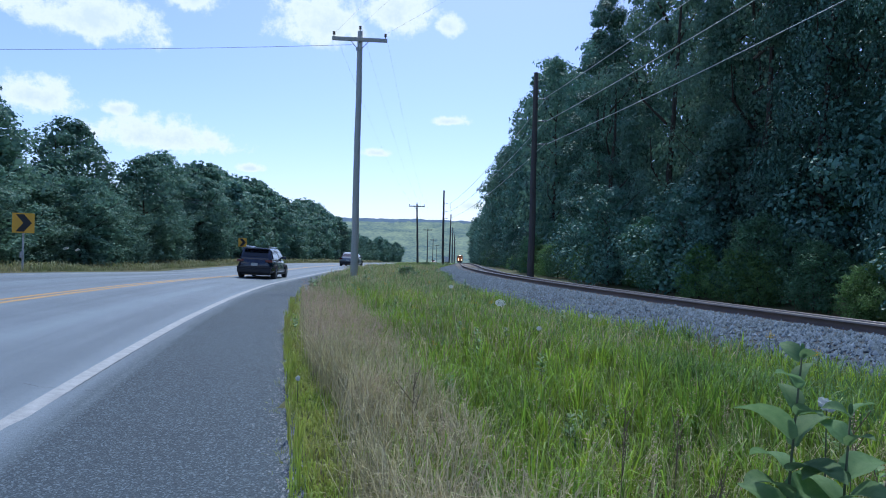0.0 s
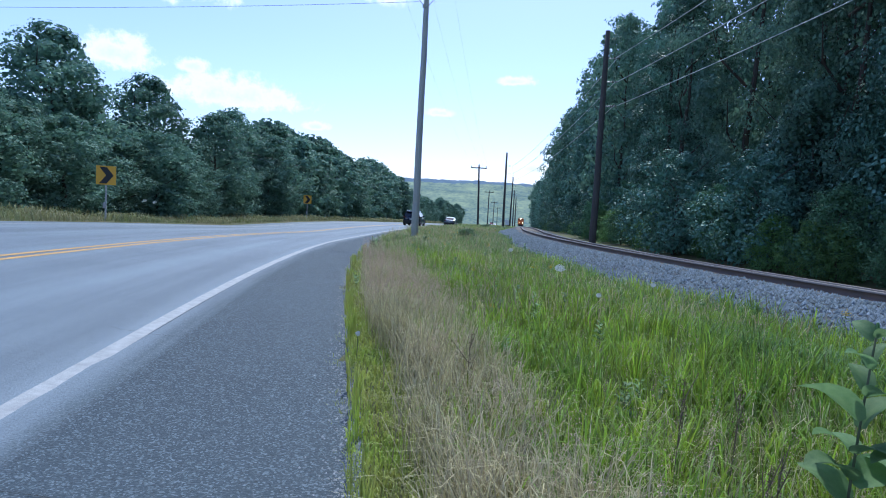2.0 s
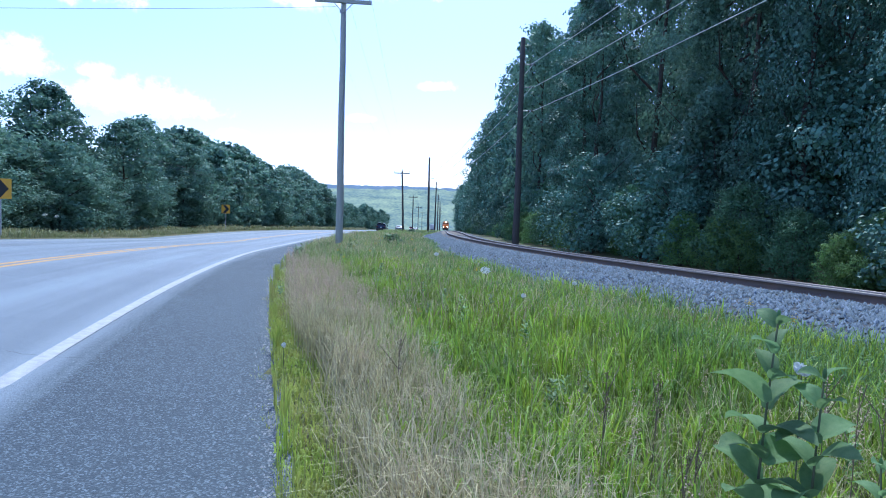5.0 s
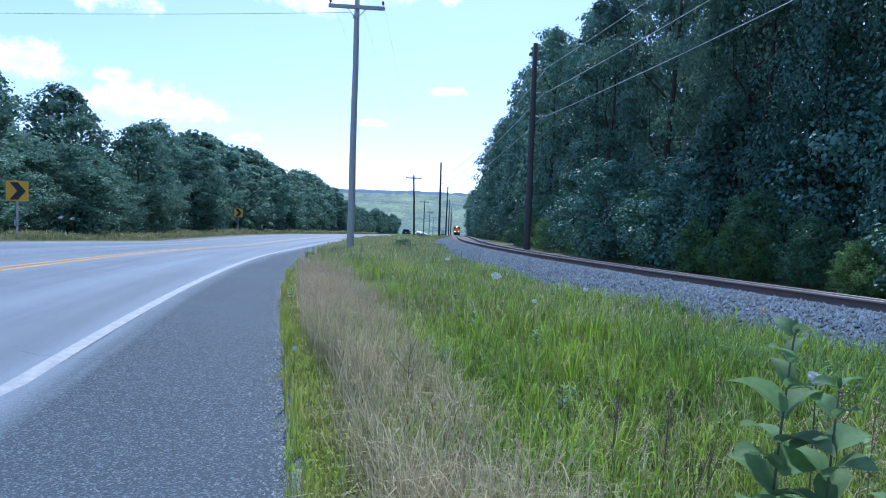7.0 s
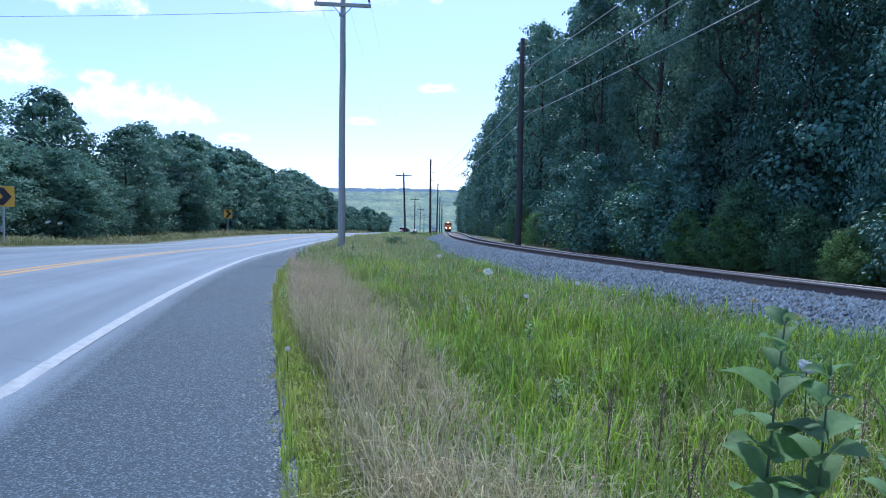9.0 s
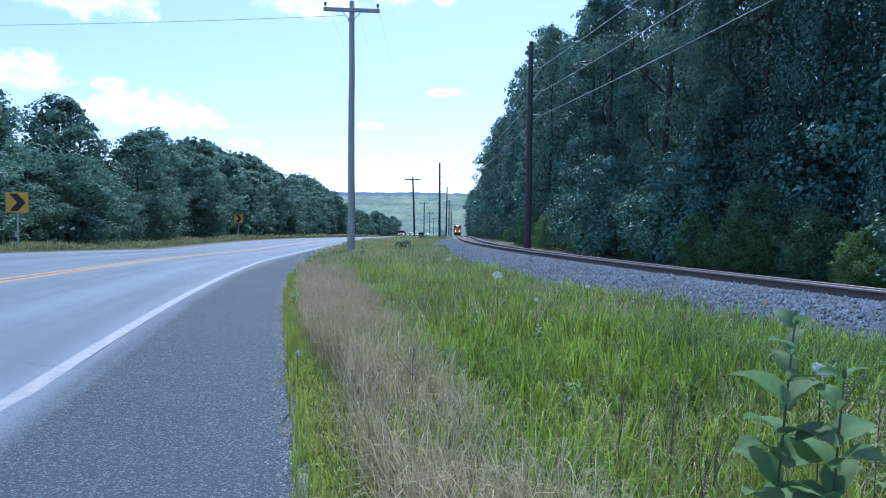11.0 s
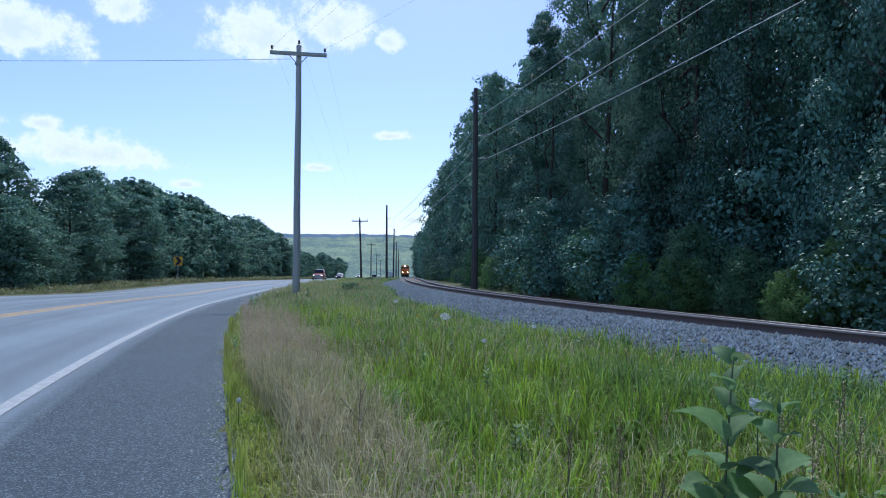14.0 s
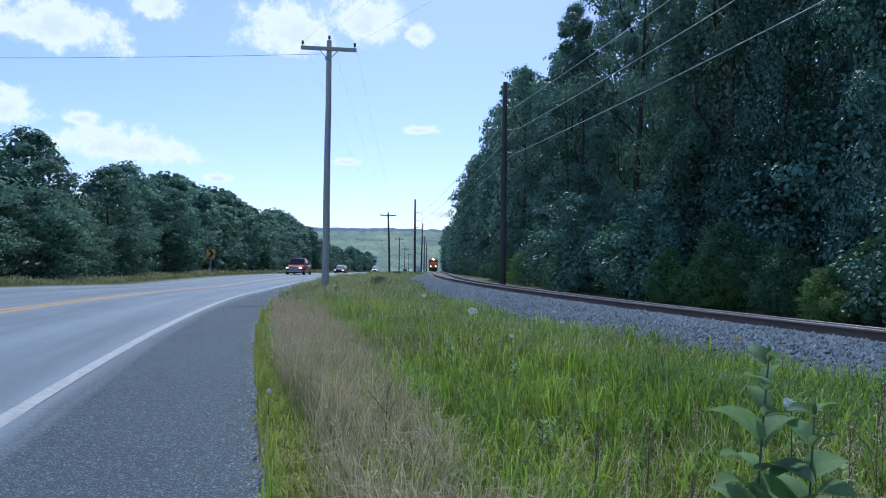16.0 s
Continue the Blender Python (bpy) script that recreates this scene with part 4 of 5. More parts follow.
def hay_spots(n, y0, y1, w0, w1, power=1.4):
    """Tufts in a band that starts a little off the asphalt."""
    tufts = n // 45
    ty = y0 + (y1 - y0) * g.random(tufts) ** power
    tx = road_side(ty) + w0 + np.interp(ty, [1.5, 4, 8, 15], [0.95, 0.95, 0.9, 0.8]) * w1 * g.random(tufts)
    x = np.repeat(tx, 45) + g.normal(0, 0.075, tufts * 45)
    y = np.repeat(ty, 45) + g.normal(0, 0.075, tufts * 45)
    k = x * x + y * y > 1.3
    return x[k], y[k]


x, y = hay_spots(12500, 1.4, 13, 0.42, 0.95)
blades("dry_grass", "tall pale dry grass in tufts beside the road", x, y, 0.38 + 0.32 * g.random(len(x)), 0.0032 + 0.0035 * g.random(len(x)), 0.15 + 0.6 * g.random(len(x)), M_HAY, g, 0.3)
x, y = scatter(3200, 1.3, 4.5, 0.25, 1.0, 1.2)
k = x * x + y * y > 1.6
blades("dry_grass", "scattered pale dry stalks in the meadow", x[k], y[k], 0.35 + 0.3 * g.random(k.sum()), 0.0025 + 0.002 * g.random(k.sum()), 0.4 + 0.6 * g.random(k.sum()), M_HAY, g, 0.3)


def seed_heads(n, x, y, h, name, label):
    """Airy panicles: a thin stalk with a cloud of tiny grains."""
    n = len(x)
    z0 = land(x, y)
    per = 34
    a, q = g.random((n, per)) * 6.2832, g.random((n, per))
    rad = 0.05 * np.sin(np.pi * (0.1 + 0.85 * q)) * g.random((n, per))
    c = np.stack([x[:, None] + rad * np.cos(a), y[:, None] + rad * np.sin(a), (z0 + h)[:, None] - 0.2 * q + 0.0 * a], -1).reshape(-1, 3)
    v, f = leaf_cloud(c, g.normal(0, 1, c.shape), np.full(len(c), 0.009), g)
    tagged(raw(name, v, f, M_SEED), label, "grass", kind="stuff")
    blades(name, label, x, y, h - 0.1, np.full(n, 0.003), np.full(n, 0.02), M_HAY, g)


y = 6.5 + 9.5 * g.random(1300)
x = road_side(y) + 0.3 + 1.15 * g.random(1300)
seed_heads(1300, x, y, 0.5 + 0.35 * g.random(1300), "seeding_grass", "tall reddish-tan seeding grass beside the road")
y = 1.6 + 6 * g.random(140)
x = road_side(y) + 0.6 + 3.4 * g.random(140)
k = x * x + y * y > 2.5
seed_heads(0, x[k], y[k], 0.5 + 0.3 * g.random(k.sum()), "seeding_grass", "tan seeding grass in the meadow")

# grass across the road
y = 8 + 150 * g.random(26000) ** 1.4
x = edge_line(y) - 9.5 - 4.5 * g.random(26000)
blades("verge_grass", "uncut yellow-green grass verge below the trees", x, y, (0.30 + 0.35 * patch(x, y, 0.35)) * (0.5 + g.random(len(x))), 0.012 + 0.0005 * y, 0.3 + 0.6 * g.random(len(x)), M_VERGE, g)

# ---- leafy weeds ----


def leaf_mesh(name, length, width, cup, material, seed=0):
    """An oval leaf with a raised rim and drooping tip, along +y."""
    r = random.Random(seed)
    bm = bmesh.new()
    n = 8
    rows = []
    for i in range(n + 1):
        f = i / n
        w = width / 2 * math.sin(math.pi * min(1, 0.06 + 0.94 * f) ** 0.9) ** 0.58
        z = 0.12 * length * math.sin(f * 3.0) - 0.22 * length * f * f
        wob = 0.02 * length * r.uniform(-1, 1)
        rows.append([bm.verts.new((s * w, length * f, z + cup * abs(s) * w + (wob if s else 0))) for s in (-1, -0.5, 0, 0.5, 1)])
    for a, b in zip(rows, rows[1:]):
        for j in range(4):
            bm.faces.new((a[j], a[j + 1], b[j + 1], b[j]))
    me = bpy.data.meshes.new(name)
    bm.to_mesh(me)
    bm.free()
    me.materials.append(material)
    me.polygons.foreach_set("use_smooth", [True] * len(me.polygons))
    return me


LEAVES = [leaf_mesh("leaf", 1.0, 0.58 + 0.06 * i, 0.35, M_MILK, i) for i in range(3)]
YELLOW_LEAF = leaf_mesh("leaf", 1.0, 0.6, 0.2, M_YLEAF, 9)


def milkweed(x, y, height, pairs, lean, seed, big, low=0.5, yellow=False, label="broad-leaved green milkweed plant growing in the grass"):
    r = random.Random(seed)
    p = thing("milkweed", label, "plant", pose(x, y, float(land(x, y))), "milkweed plants")
    bm = bmesh.new()
    rings = []
    for i in range(7):
        f = i / 6
        rad = 0.0055 * (1.25 - 0.75 * f)
        rings.append([(lean * height * f * f + rad * math.cos(k * 1.0472), rad * math.sin(k * 1.0472), height * f) for k in range(6)])
    part("stem", loft(bm, rings), M_STEM, p, smooth=True)
    turn = r.uniform(0, 180)
    for i in range(pairs):
        f = low + (0.98 - low) * i / (pairs - 1)
        size = big * (1.0 if f < 0.8 else 1.0 - 3.0 * (f - 0.8)) * r.uniform(0.85, 1.1)
        turn += 90 + r.uniform(-18, 18)
        for s in (0, 180):
            old = yellow and i == 0
            lf = new("leaf", YELLOW_LEAF if old else LEAVES[r.randrange(3)])
            lf.parent = p
            tilt = -30 if old else r.uniform(8, 42) + 90 * max(0, f - 0.78)
            sc = size * r.uniform(0.85, 1.12) * (0.72 if old else 1.0)
            if old:
                tagged(lf, "withered orange-yellow leaf")
            lf.matrix_basis = pose(lean * height * f * f, 0, height * f + r.uniform(-0.012, 0.012), 0, 0, turn + s) @ pose(0, 0.004, 0, tilt, r.uniform(-25, 25), 0) @ Matrix.Diagonal((sc, sc, sc, 1))
    part("bud", bmesh_ball(lean * height, 0, height + 0.005, 0.006, 0.016), M_MILK, p)
    return p


def bmesh_ball(x, y, z, rx, rz, u=8, v=6):
    bm = bmesh.new()
    r = bmesh.ops.create_uvsphere(bm, u_segments=u, v_segments=v, radius=1.0)
    bmesh.ops.transform(bm, matrix=Matrix.Translation((x, y, z)) @ Matrix.Diagonal((rx, rx, rz, 1)), verts=r["verts"])
    return bm


MILKWEED = milkweed(0.93, 1.665, 1.295, 10, 0.045, 4, 0.16, 0.46)
milkweed(1.045, 1.60, 1.155, 7, 0.03, 8, 0.16, 0.58, yellow=True, label="milkweed plant with a withered yellow leaf")
milkweed(1.38, 1.72, 0.9, 6, -0.04, 12, 0.13)


def weed(name, label, height, leaves, size, material, seed, group, tip=None):
    """An upright herb: stem with narrow leaves all round, perhaps in flower."""
    r = np.random.default_rng(seed)
    p = thing(name, label, "plant", None, group)
    part("stem", rod(bmesh.new(), (0, 0, -0.03), (0.02, 0.01, height), 0.006, 0.003, 6), M_STEM, p)
    z = height * (0.25 + 0.75 * r.random(leaves))
    a = r.random(leaves) * 6.2832
    s = size * (1.1 - 0.6 * z / height)
    out = np.stack([np.cos(a), np.sin(a), 0.5 + 0 * a], -1)
    side = np.stack([-np.sin(a), np.cos(a), 0 * a], -1)
    c = np.stack([0.01 * np.cos(a), 0.01 * np.sin(a), z], -1)
    w = (0.26 * s)[:, None]
    v = np.stack([c, c + out * s[:, None] * 0.45 + side * w, c + out * s[:, None] * 0.9 - np.array([0, 0, 0.1]) * s[:, None], c + out * s[:, None] * 0.45 - side * w], 1).reshape(-1, 3)
    raw("foliage", v, np.arange(leaves)[:, None] * 4 + np.arange(4)[None], material, p)
    if tip:
        n = 60
        cc = np.stack([r.normal(0, 0.035, n), r.normal(0, 0.035, n), height + r.normal(0, 0.03, n)], -1)
        v, f = leaf_cloud(cc, r.normal(0, 1, (n, 3)), np.full(n, 0.02), r)
        raw("blossom", v, f, tip, p)
    return p


WEEDS = [weed("weed", "upright leafy green weed among the grass", 0.62, 34, 0.2, M_WEED, 71, "weeds in the verge"),
         weed("weed", "narrow-leaved green weed among the grass", 0.5, 46, 0.15, M_WEED, 72, "weeds in the verge"),
         weed("goldenrod", "goldenrod with a small yellow blossom", 0.7, 40, 0.12, M_WEED, 73, "weeds in the verge", M_GOLD),
         weed("weed", "bushy grey-green weed among the grass", 0.55, 80, 0.13, M_GREYWEED, 74, "weeds in the verge")]
spots = []
for i in range(230):
    yy = 3.0 + 38 * R.random() ** 1.1
    a, b = float(road_side(yy)), float(stone_side(yy))
    xx = a + (b - a) * R.uniform(0.3, 1.0)
    if xx * xx + yy * yy < 6:
        continue
    spots.append((R.choice((0, 0, 1, 1, 3, 3, 2)) if yy > 7 else R.choice((0, 1)), scaled(xx, yy, R.uniform(0.55, 0.85) if yy < 6 else R.uniform(0.65, 1.05), R.uniform(0, 360))))
for xx, yy, s in ((-2.35, 11.0, 1.0), (-2.55, 11.6, 1.1), (-2.2, 11.8, 0.9), (-2.6, 10.9, 0.8), (-4.2, 20.0, 1.1), (-4.5, 20.8, 1.0), (-4.4, 21.5, 1.2), (-4.8, 22.4, 1.1), (-3.1, 24.5, 1.4),
                  (-1.9, 30, 1.5), (-1.6, 31, 1.4), (-2.2, 31.5, 1.5), (-1.2, 30.5, 1.2), (0.4, 26, 1.1), (0.9, 24, 1.0), (1.2, 7.2, 1.0), (0.1, 6.0, 0.9)):
    spots.append((1 if yy > 15 else 0, scaled(xx, yy, s, R.uniform(0, 360))))
plant_rows(dict(enumerate(WEEDS)), spots)


def umbel(x, y, z, size):
    p = thing("queen_annes_lace", "white flowering umbel on a thin stalk in the grass", "flower", pose(x, y, float(land(x, y))), "white umbels")
    h = z - float(land(x, y))
    part("stem", rod(bmesh.new(), (0, 0, 0), (0, 0, h), 0.004, 0.003, 6), M_STEM, p)
    n = 160
    rad, a = size * np.sqrt(g.random(n)), g.random(n) * 6.2832
    c = np.stack([rad * np.cos(a), 0.75 * rad * np.sin(a), h + 0.02 + 0.6 * rad * np.sin(a) + g.normal(0, 0.004, n)], -1)
    v, f = leaf_cloud(c, np.tile([[0, -0.8, 0.8]], (n, 1)), np.full(n, 0.02), g)
    raw("flower_head", v, f, M_FLOWER, p)


for xx, yy, zz, s in ((0.87, 9.0, 0.84, 0.075), (2.35, 9.6, 0.62, 0.035), (1.35, 8.4, 0.55, 0.03), (1.62, 2.55, 0.98, 0.03), (-1.3, 5.6, 0.38, 0.016), (0.2, 13.5, 0.8, 0.05), (2.9, 12.5, 0.55, 0.03),
                      (-17.0, 27.5, 1.25, 0.12), (-16.9, 28.2, 1.2, 0.1)):
    umbel(xx, yy, zz, s)


def seed_stalk(x, y, h, seed, tone=M_DRYSTALK, label="dark dry seed stalk standing in the grass"):
    r = np.random.default_rng(seed)
    p = thing("dock_stalk", label, "plant", pose(x, y, float(land(x, y))), "dry seed stalks")
    bm = rod(bmesh.new(), (0, 0, 0), (0.03, 0.0, h), 0.003, 0.002, 6)
    for k in range(3):
        z = h * (0.6 + 0.12 * k)
        rod(bm, (0.02, 0, z), (0.02 + r.normal(0, 0.05), r.normal(0, 0.05), z + 0.16), 0.003, 0.002, 5)
    part("stem", bm, M_DRYSTALK, p)
    n = 45
    c = np.stack([0.03 + r.normal(0, 0.012, n), r.normal(0, 0.012, n), h * (0.7 + 0.3 * r.random(n))], -1)
    v, f = leaf_cloud(c, r.normal(0, 1, (n, 3)), np.full(n, 0.012), r)
    tagged(raw("seed_head", v, f, tone, p), kind="stuff")


for i, (xx, yy, h) in enumerate(((1.25, 3.25, 0.85), (1.3, 2.85, 0.62), (0.92, 3.1, 0.88), (3.1, 7.4, 0.8), (3.25, 7.3, 0.7), (1.05, 2.4, 0.7), (-0.2, 4.2, 0.75))):
    seed_stalk(xx, yy, h, i)

for i, (xx, yy, h) in enumerate(((2.0, 2.75, 0.95), (2.25, 2.9, 1.0), (2.45, 3.0, 0.92), (2.15, 3.2, 0.9), (2.6, 3.3, 0.98), (2.35, 2.6, 0.85))):
    seed_stalk(xx, yy, h, 20 + i, M_SEED, "reddish-tan seed stalk standing in the grass")

BUSH = make_tree("shrub", "low leafy bush on the verge between road and railway", 90, 1.4, 0.8, 0.05, 22, 80, 0.075, M_GREYWEED, clump_r=0.3, trunk_r=0.03, group="verge bushes", shape=0.6)
plant_rows([BUSH], [(0, scaled(xx, yy, s, 40 * i, sz=0.7 * s)) for i, (xx, yy, s) in enumerate(((-1.8, 31.5, 0.75), (-1.9, 70, 1.2), (-2.6, 68, 0.8), (-1.1, 72, 1.1), (-0.5, 66, 0.8), (-3.4, 55, 0.5), (0.3, 74, 0.9), (-2.9, 90, 1.0)))])

# ---- vehicles ----


def rounded(y, w, z0, z1, tuck=0.12, n=3):
    """A body section at y: a rectangle with rounded shoulders, narrower at its top."""
    r = min(0.16, (z1 - z0) * 0.3)
    pts = []
    for cx, cz, a0 in ((w - r, z0 + r, -90), (w - tuck - r, z1 - r, 0), (-(w - tuck - r), z1 - r, 90), (-(w - r), z0 + r, 180)):
        for k in range(n + 1):
            a = radians(a0 + 90 * k / n)
            pts.append((cx + r * math.cos(a), y, cz + r * math.sin(a)))
    return pts


def wheel(parent, x, y, r, w=0.22):
    hub = thing_part("wheel", parent, (x, y, r))
    s = 1 if x > 0 else -1
    bm = bmesh.new()
    n = 20
    rings = []
    for o, rad in ((-w / 2, r * 0.62), (-w / 2, r * 0.93), (-w / 2 + 0.03, r), (w / 2 - 0.03, r), (w / 2, r * 0.93), (w / 2, r * 0.62)):
        rings.append([(o, rad * math.cos(6.2832 * k / n), rad * math.sin(6.2832 * k / n)) for k in range(n)])
    part("tyre", loft(bm, rings), M_TYRE, hub)
    bm = bmesh.new()
    rod(bm, (s * w * 0.1, 0, 0), (s * w * 0.42, 0, 0), r * 0.6, r * 0.55, 16)
    for k in range(5):
        a = 6.2832 * k / 5
        rod(bm, (s * w * 0.44, 0, 0), (s * w * 0.44, r * 0.55 * math.cos(a), r * 0.55 * math.sin(a)), r * 0.09, r * 0.07, 5)
    part("rim", bm, M_STEEL, hub)


def thing_part(name, parent, at):
    ob = new(name)
    ob.parent, ob.location = parent, at
    ob.empty_display_size = 0.1
    return ob


def panel(pts, thick, material, name, parent, label=""):
    """A slab on four corners, pushed out along its normal."""
    bm = bmesh.new()
    v = [bm.verts.new(p) for p in pts]
    f = bm.faces.new(v)
    bm.normal_update()
    nrm = f.normal.copy()
    ext = bmesh.ops.extrude_face_region(bm, geom=[f])
    bmesh.ops.translate(bm, vec=nrm * thick, verts=[e for e in ext["geom"] if isinstance(e, bmesh.types.BMVert)])
    return part(name, bm, material, parent, label)


def car(name, label, category, paint, length, width, height, kind, lit=False):
    """A road vehicle facing +y, on its wheels. kind: suv, sedan or pickup."""
    c = thing(name, label, category)
    L, W, H = length / 2, width / 2, height
    belt = {"suv": 0.63, "sedan": 0.62, "pickup": 0.60}[kind] * H
    wr = {"suv": 0.37, "sedan": 0.325, "pickup": 0.40}[kind]
    low = wr * 0.72
    hood = belt - 0.06
    body = [(-L, W * 0.86, low + 0.12, belt - 0.08), (-L + 0.1, W * 0.95, low + 0.02, belt - 0.02), (-L + 0.5, W, low, belt), (-0.2, W, low - 0.02, belt), (L * 0.42, W, low - 0.02, belt - 0.02),
            (L * 0.62, W * 0.98, low, hood), (L - 0.25, W * 0.94, low + 0.02, hood - 0.12), (L, W * 0.82, low + 0.1, hood - 0.24)]
    part("body", loft(bmesh.new(), [rounded(*s) for s in body]), paint, c, smooth=True)
    roof = H - 0.02
    if kind == "suv":
        y0, y1, y2, y3 = -L + 0.08, -L + 0.42, 0.25, L * 0.44
    elif kind == "sedan":
        y0, y1, y2, y3 = -L + 0.45, -L + 1.15, 0.15, L * 0.46
    else:
        y0, y1, y2, y3 = -0.75, -0.6, 0.75, L * 0.42
    wb, wt = W * 0.93, W * 0.74
    cabin = [(y0, wb * 0.97, wt * 0.99, belt - 0.04, belt + 0.03), (y1, wb, wt, belt - 0.04, roof - 0.05), ((y1 + y2) / 2, wb, wt, belt - 0.04, roof), (y2, wb, wt, belt - 0.04, roof - 0.04), (y3, wb * 0.97, wt, belt - 0.04, belt + 0.02)]
    rings = [[(b, y, z0), (t * 1.0, y, z1 - 0.05), (t * 0.9, y, z1), (-t * 0.9, y, z1), (-t, y, z1 - 0.05), (-b, y, z0)] for y, b, t, z0, z1 in cabin]
    part("cabin", loft(bmesh.new(), rings), paint, c)
    g0, g1 = belt + 0.03, roof - 0.13
    for s in (-1, 1):
        e = 0.012 * s
        for a, b in (((y0 + y1) / 2 + 0.1, (y0 + y3) / 2 - 0.06), ((y0 + y3) / 2 + 0.02, y3 - 0.32)):
            pts = [(s * wb + e, a, g0), (s * wb + e, b, g0), (s * (wt + 0.02) + e, min(b, y2), g1), (s * (wt + 0.02) + e, max(a, y1 + 0.05), g1)]
            panel(pts if s > 0 else pts[::-1], 0.006, M_GLASS, "side_window", c)
        part("mirror", box(bmesh.new(), s * (W + 0.02) - 0.1, s * (W + 0.02) + 0.1, y3 - 0.55, y3 - 0.42, belt + 0.02, belt + 0.17, 0.03), paint, c)
        part("door_handle", box(bmesh.new(), s * W - 0.015, s * W + 0.015, -0.35, -0.15, belt - 0.16, belt - 0.13, 0.005), M_CHROME, c)
        part("sill", box(bmesh.new(), s * (W - 0.06) - 0.04, s * (W - 0.06) + 0.04, -L * 0.5, L * 0.5, low - 0.06, low + 0.06, 0.02), M_TRIM, c)
        if kind == "suv":
            part("roof_rail", rod(bmesh.new(), (s * wt * 0.86, y1 + 0.1, H + 0.03), (s * wt * 0.86, y2, H + 0.03), 0.02), M_CHROME, c)
        part("tail_light", box(bmesh.new(), s * W * 0.76 - 0.17, s * W * 0.76 + 0.17, -L - 0.012, -L + 0.3, belt - 0.17, belt - 0.06, 0.02), M_TAIL, c, "red tail light")
        part("headlight", box(bmesh.new(), s * W * 0.7 - 0.16, s * W * 0.7 + 0.16, L - 0.2, L + 0.015, hood - 0.38, hood - 0.25, 0.03), M_HEADLAMP if lit else M_CHROME, c)
    rake = (y1 - y0) / (roof - 0.05 - belt - 0.03)
    za, zb = belt + 0.1, roof - 0.17
    ya, yb = y0 + rake * (za - belt - 0.03) - 0.006, y0 + rake * (zb - belt - 0.03) - 0.006
    panel([(-wb * 0.76, ya, za), (wb * 0.76, ya, za), (wt * 0.82, yb, zb), (-wt * 0.82, yb, zb)], 0.012, M_GLASS, "rear_window", c)
    if kind == "suv":
        part("spoiler", box(bmesh.new(), -wt * 0.88, wt * 0.88, y1 - 0.26, y1 + 0.12, roof - 0.09, roof - 0.03, 0.025), paint, c)
        part("cladding", box(bmesh.new(), -W * 0.93, W * 0.93, -L - 0.03, -L + 0.3, low + 0.24, low + 0.34, 0.03), M_TRIM, c)
    panel([(wb * 0.9, y3 + 0.0, belt + 0.05), (-wb * 0.9, y3 + 0.0, belt + 0.05), (-wt * 0.88, y2 + 0.03, roof - 0.09), (wt * 0.88, y2 + 0.03, roof - 0.09)], 0.012, M_GLASS, "windscreen", c)
    part("bumper", box(bmesh.new(), -W * 0.9, W * 0.9, -L - 0.06, -L + 0.15, low + 0.02, low + 0.26, 0.05), M_TRIM, c)
    part("bumper", box(bmesh.new(), -W * 0.88, W * 0.88, L - 0.2, L + 0.05, low + 0.0, low + 0.24, 0.05), M_TRIM if kind != "pickup" else M_CHROME, c)
    part("grille", box(bmesh.new(), -W * 0.46, W * 0.46, L - 0.12, L + 0.02, low + 0.25, hood - 0.26, 0.02), M_TRIM if kind != "pickup" else M_CHROME, c)
    part("number_plate", box(bmesh.new(), -0.16, 0.16, -L - 0.025, -L + 0.0, belt - 0.36, belt - 0.22, 0.005), M_PLATE, c)
    if kind == "pickup":
        part("cargo_bed", box(bmesh.new(), -W * 0.8, W * 0.8, -L + 0.12, -0.85, belt - 0.06, belt + 0.012, 0.01), M_TRIM, c, "dark open cargo bed")
        part("ladder_rack", rod(bmesh.new(), (-W * 0.75, -0.85, belt), (-W * 0.75, -0.85, roof + 0.06), 0.03), M_TRIM, c)
        part("ladder_rack", rod(bmesh.new(), (W * 0.75, -0.85, belt), (W * 0.75, -0.85, roof + 0.06), 0.03), M_TRIM, c)
    for x in (-W + 0.1, W - 0.1):
        for y in (-L * 0.6, L * 0.62):
            wheel(c, x, y, wr)
    part("underbody", box(bmesh.new(), -W * 0.75, W * 0.75, -L * 0.85, L * 0.85, low - 0.1, low + 0.15, 0.03), M_TRIM, c)
    return c


SUV = car("suv", "dark navy sport utility car driving away on the road", "car", M_PAINT_NAVY, 4.6, 1.86, 1.60, "suv")
SEDAN = car("sedan", "silver-grey sedan driving away on the road", "car", M_PAINT_SILVER, 4.7, 1.82, 1.45, "sedan")
PICKUP = car("pickup_truck", "red pickup truck with an added headlamp glow coming nearer", "truck", M_PAINT_RED, 5.7, 2.02, 1.9, "pickup", True)
FOLLOWER = car("sedan", "dark grey sedan following the pickup truck", "car", M_PAINT_DARK, 4.6, 1.8, 1.45, "sedan", True)
THIRD = car("suv", "white sport utility car coming nearer on the road", "car", M_PAINT_WHITE, 4.5, 1.84, 1.66, "suv", True)


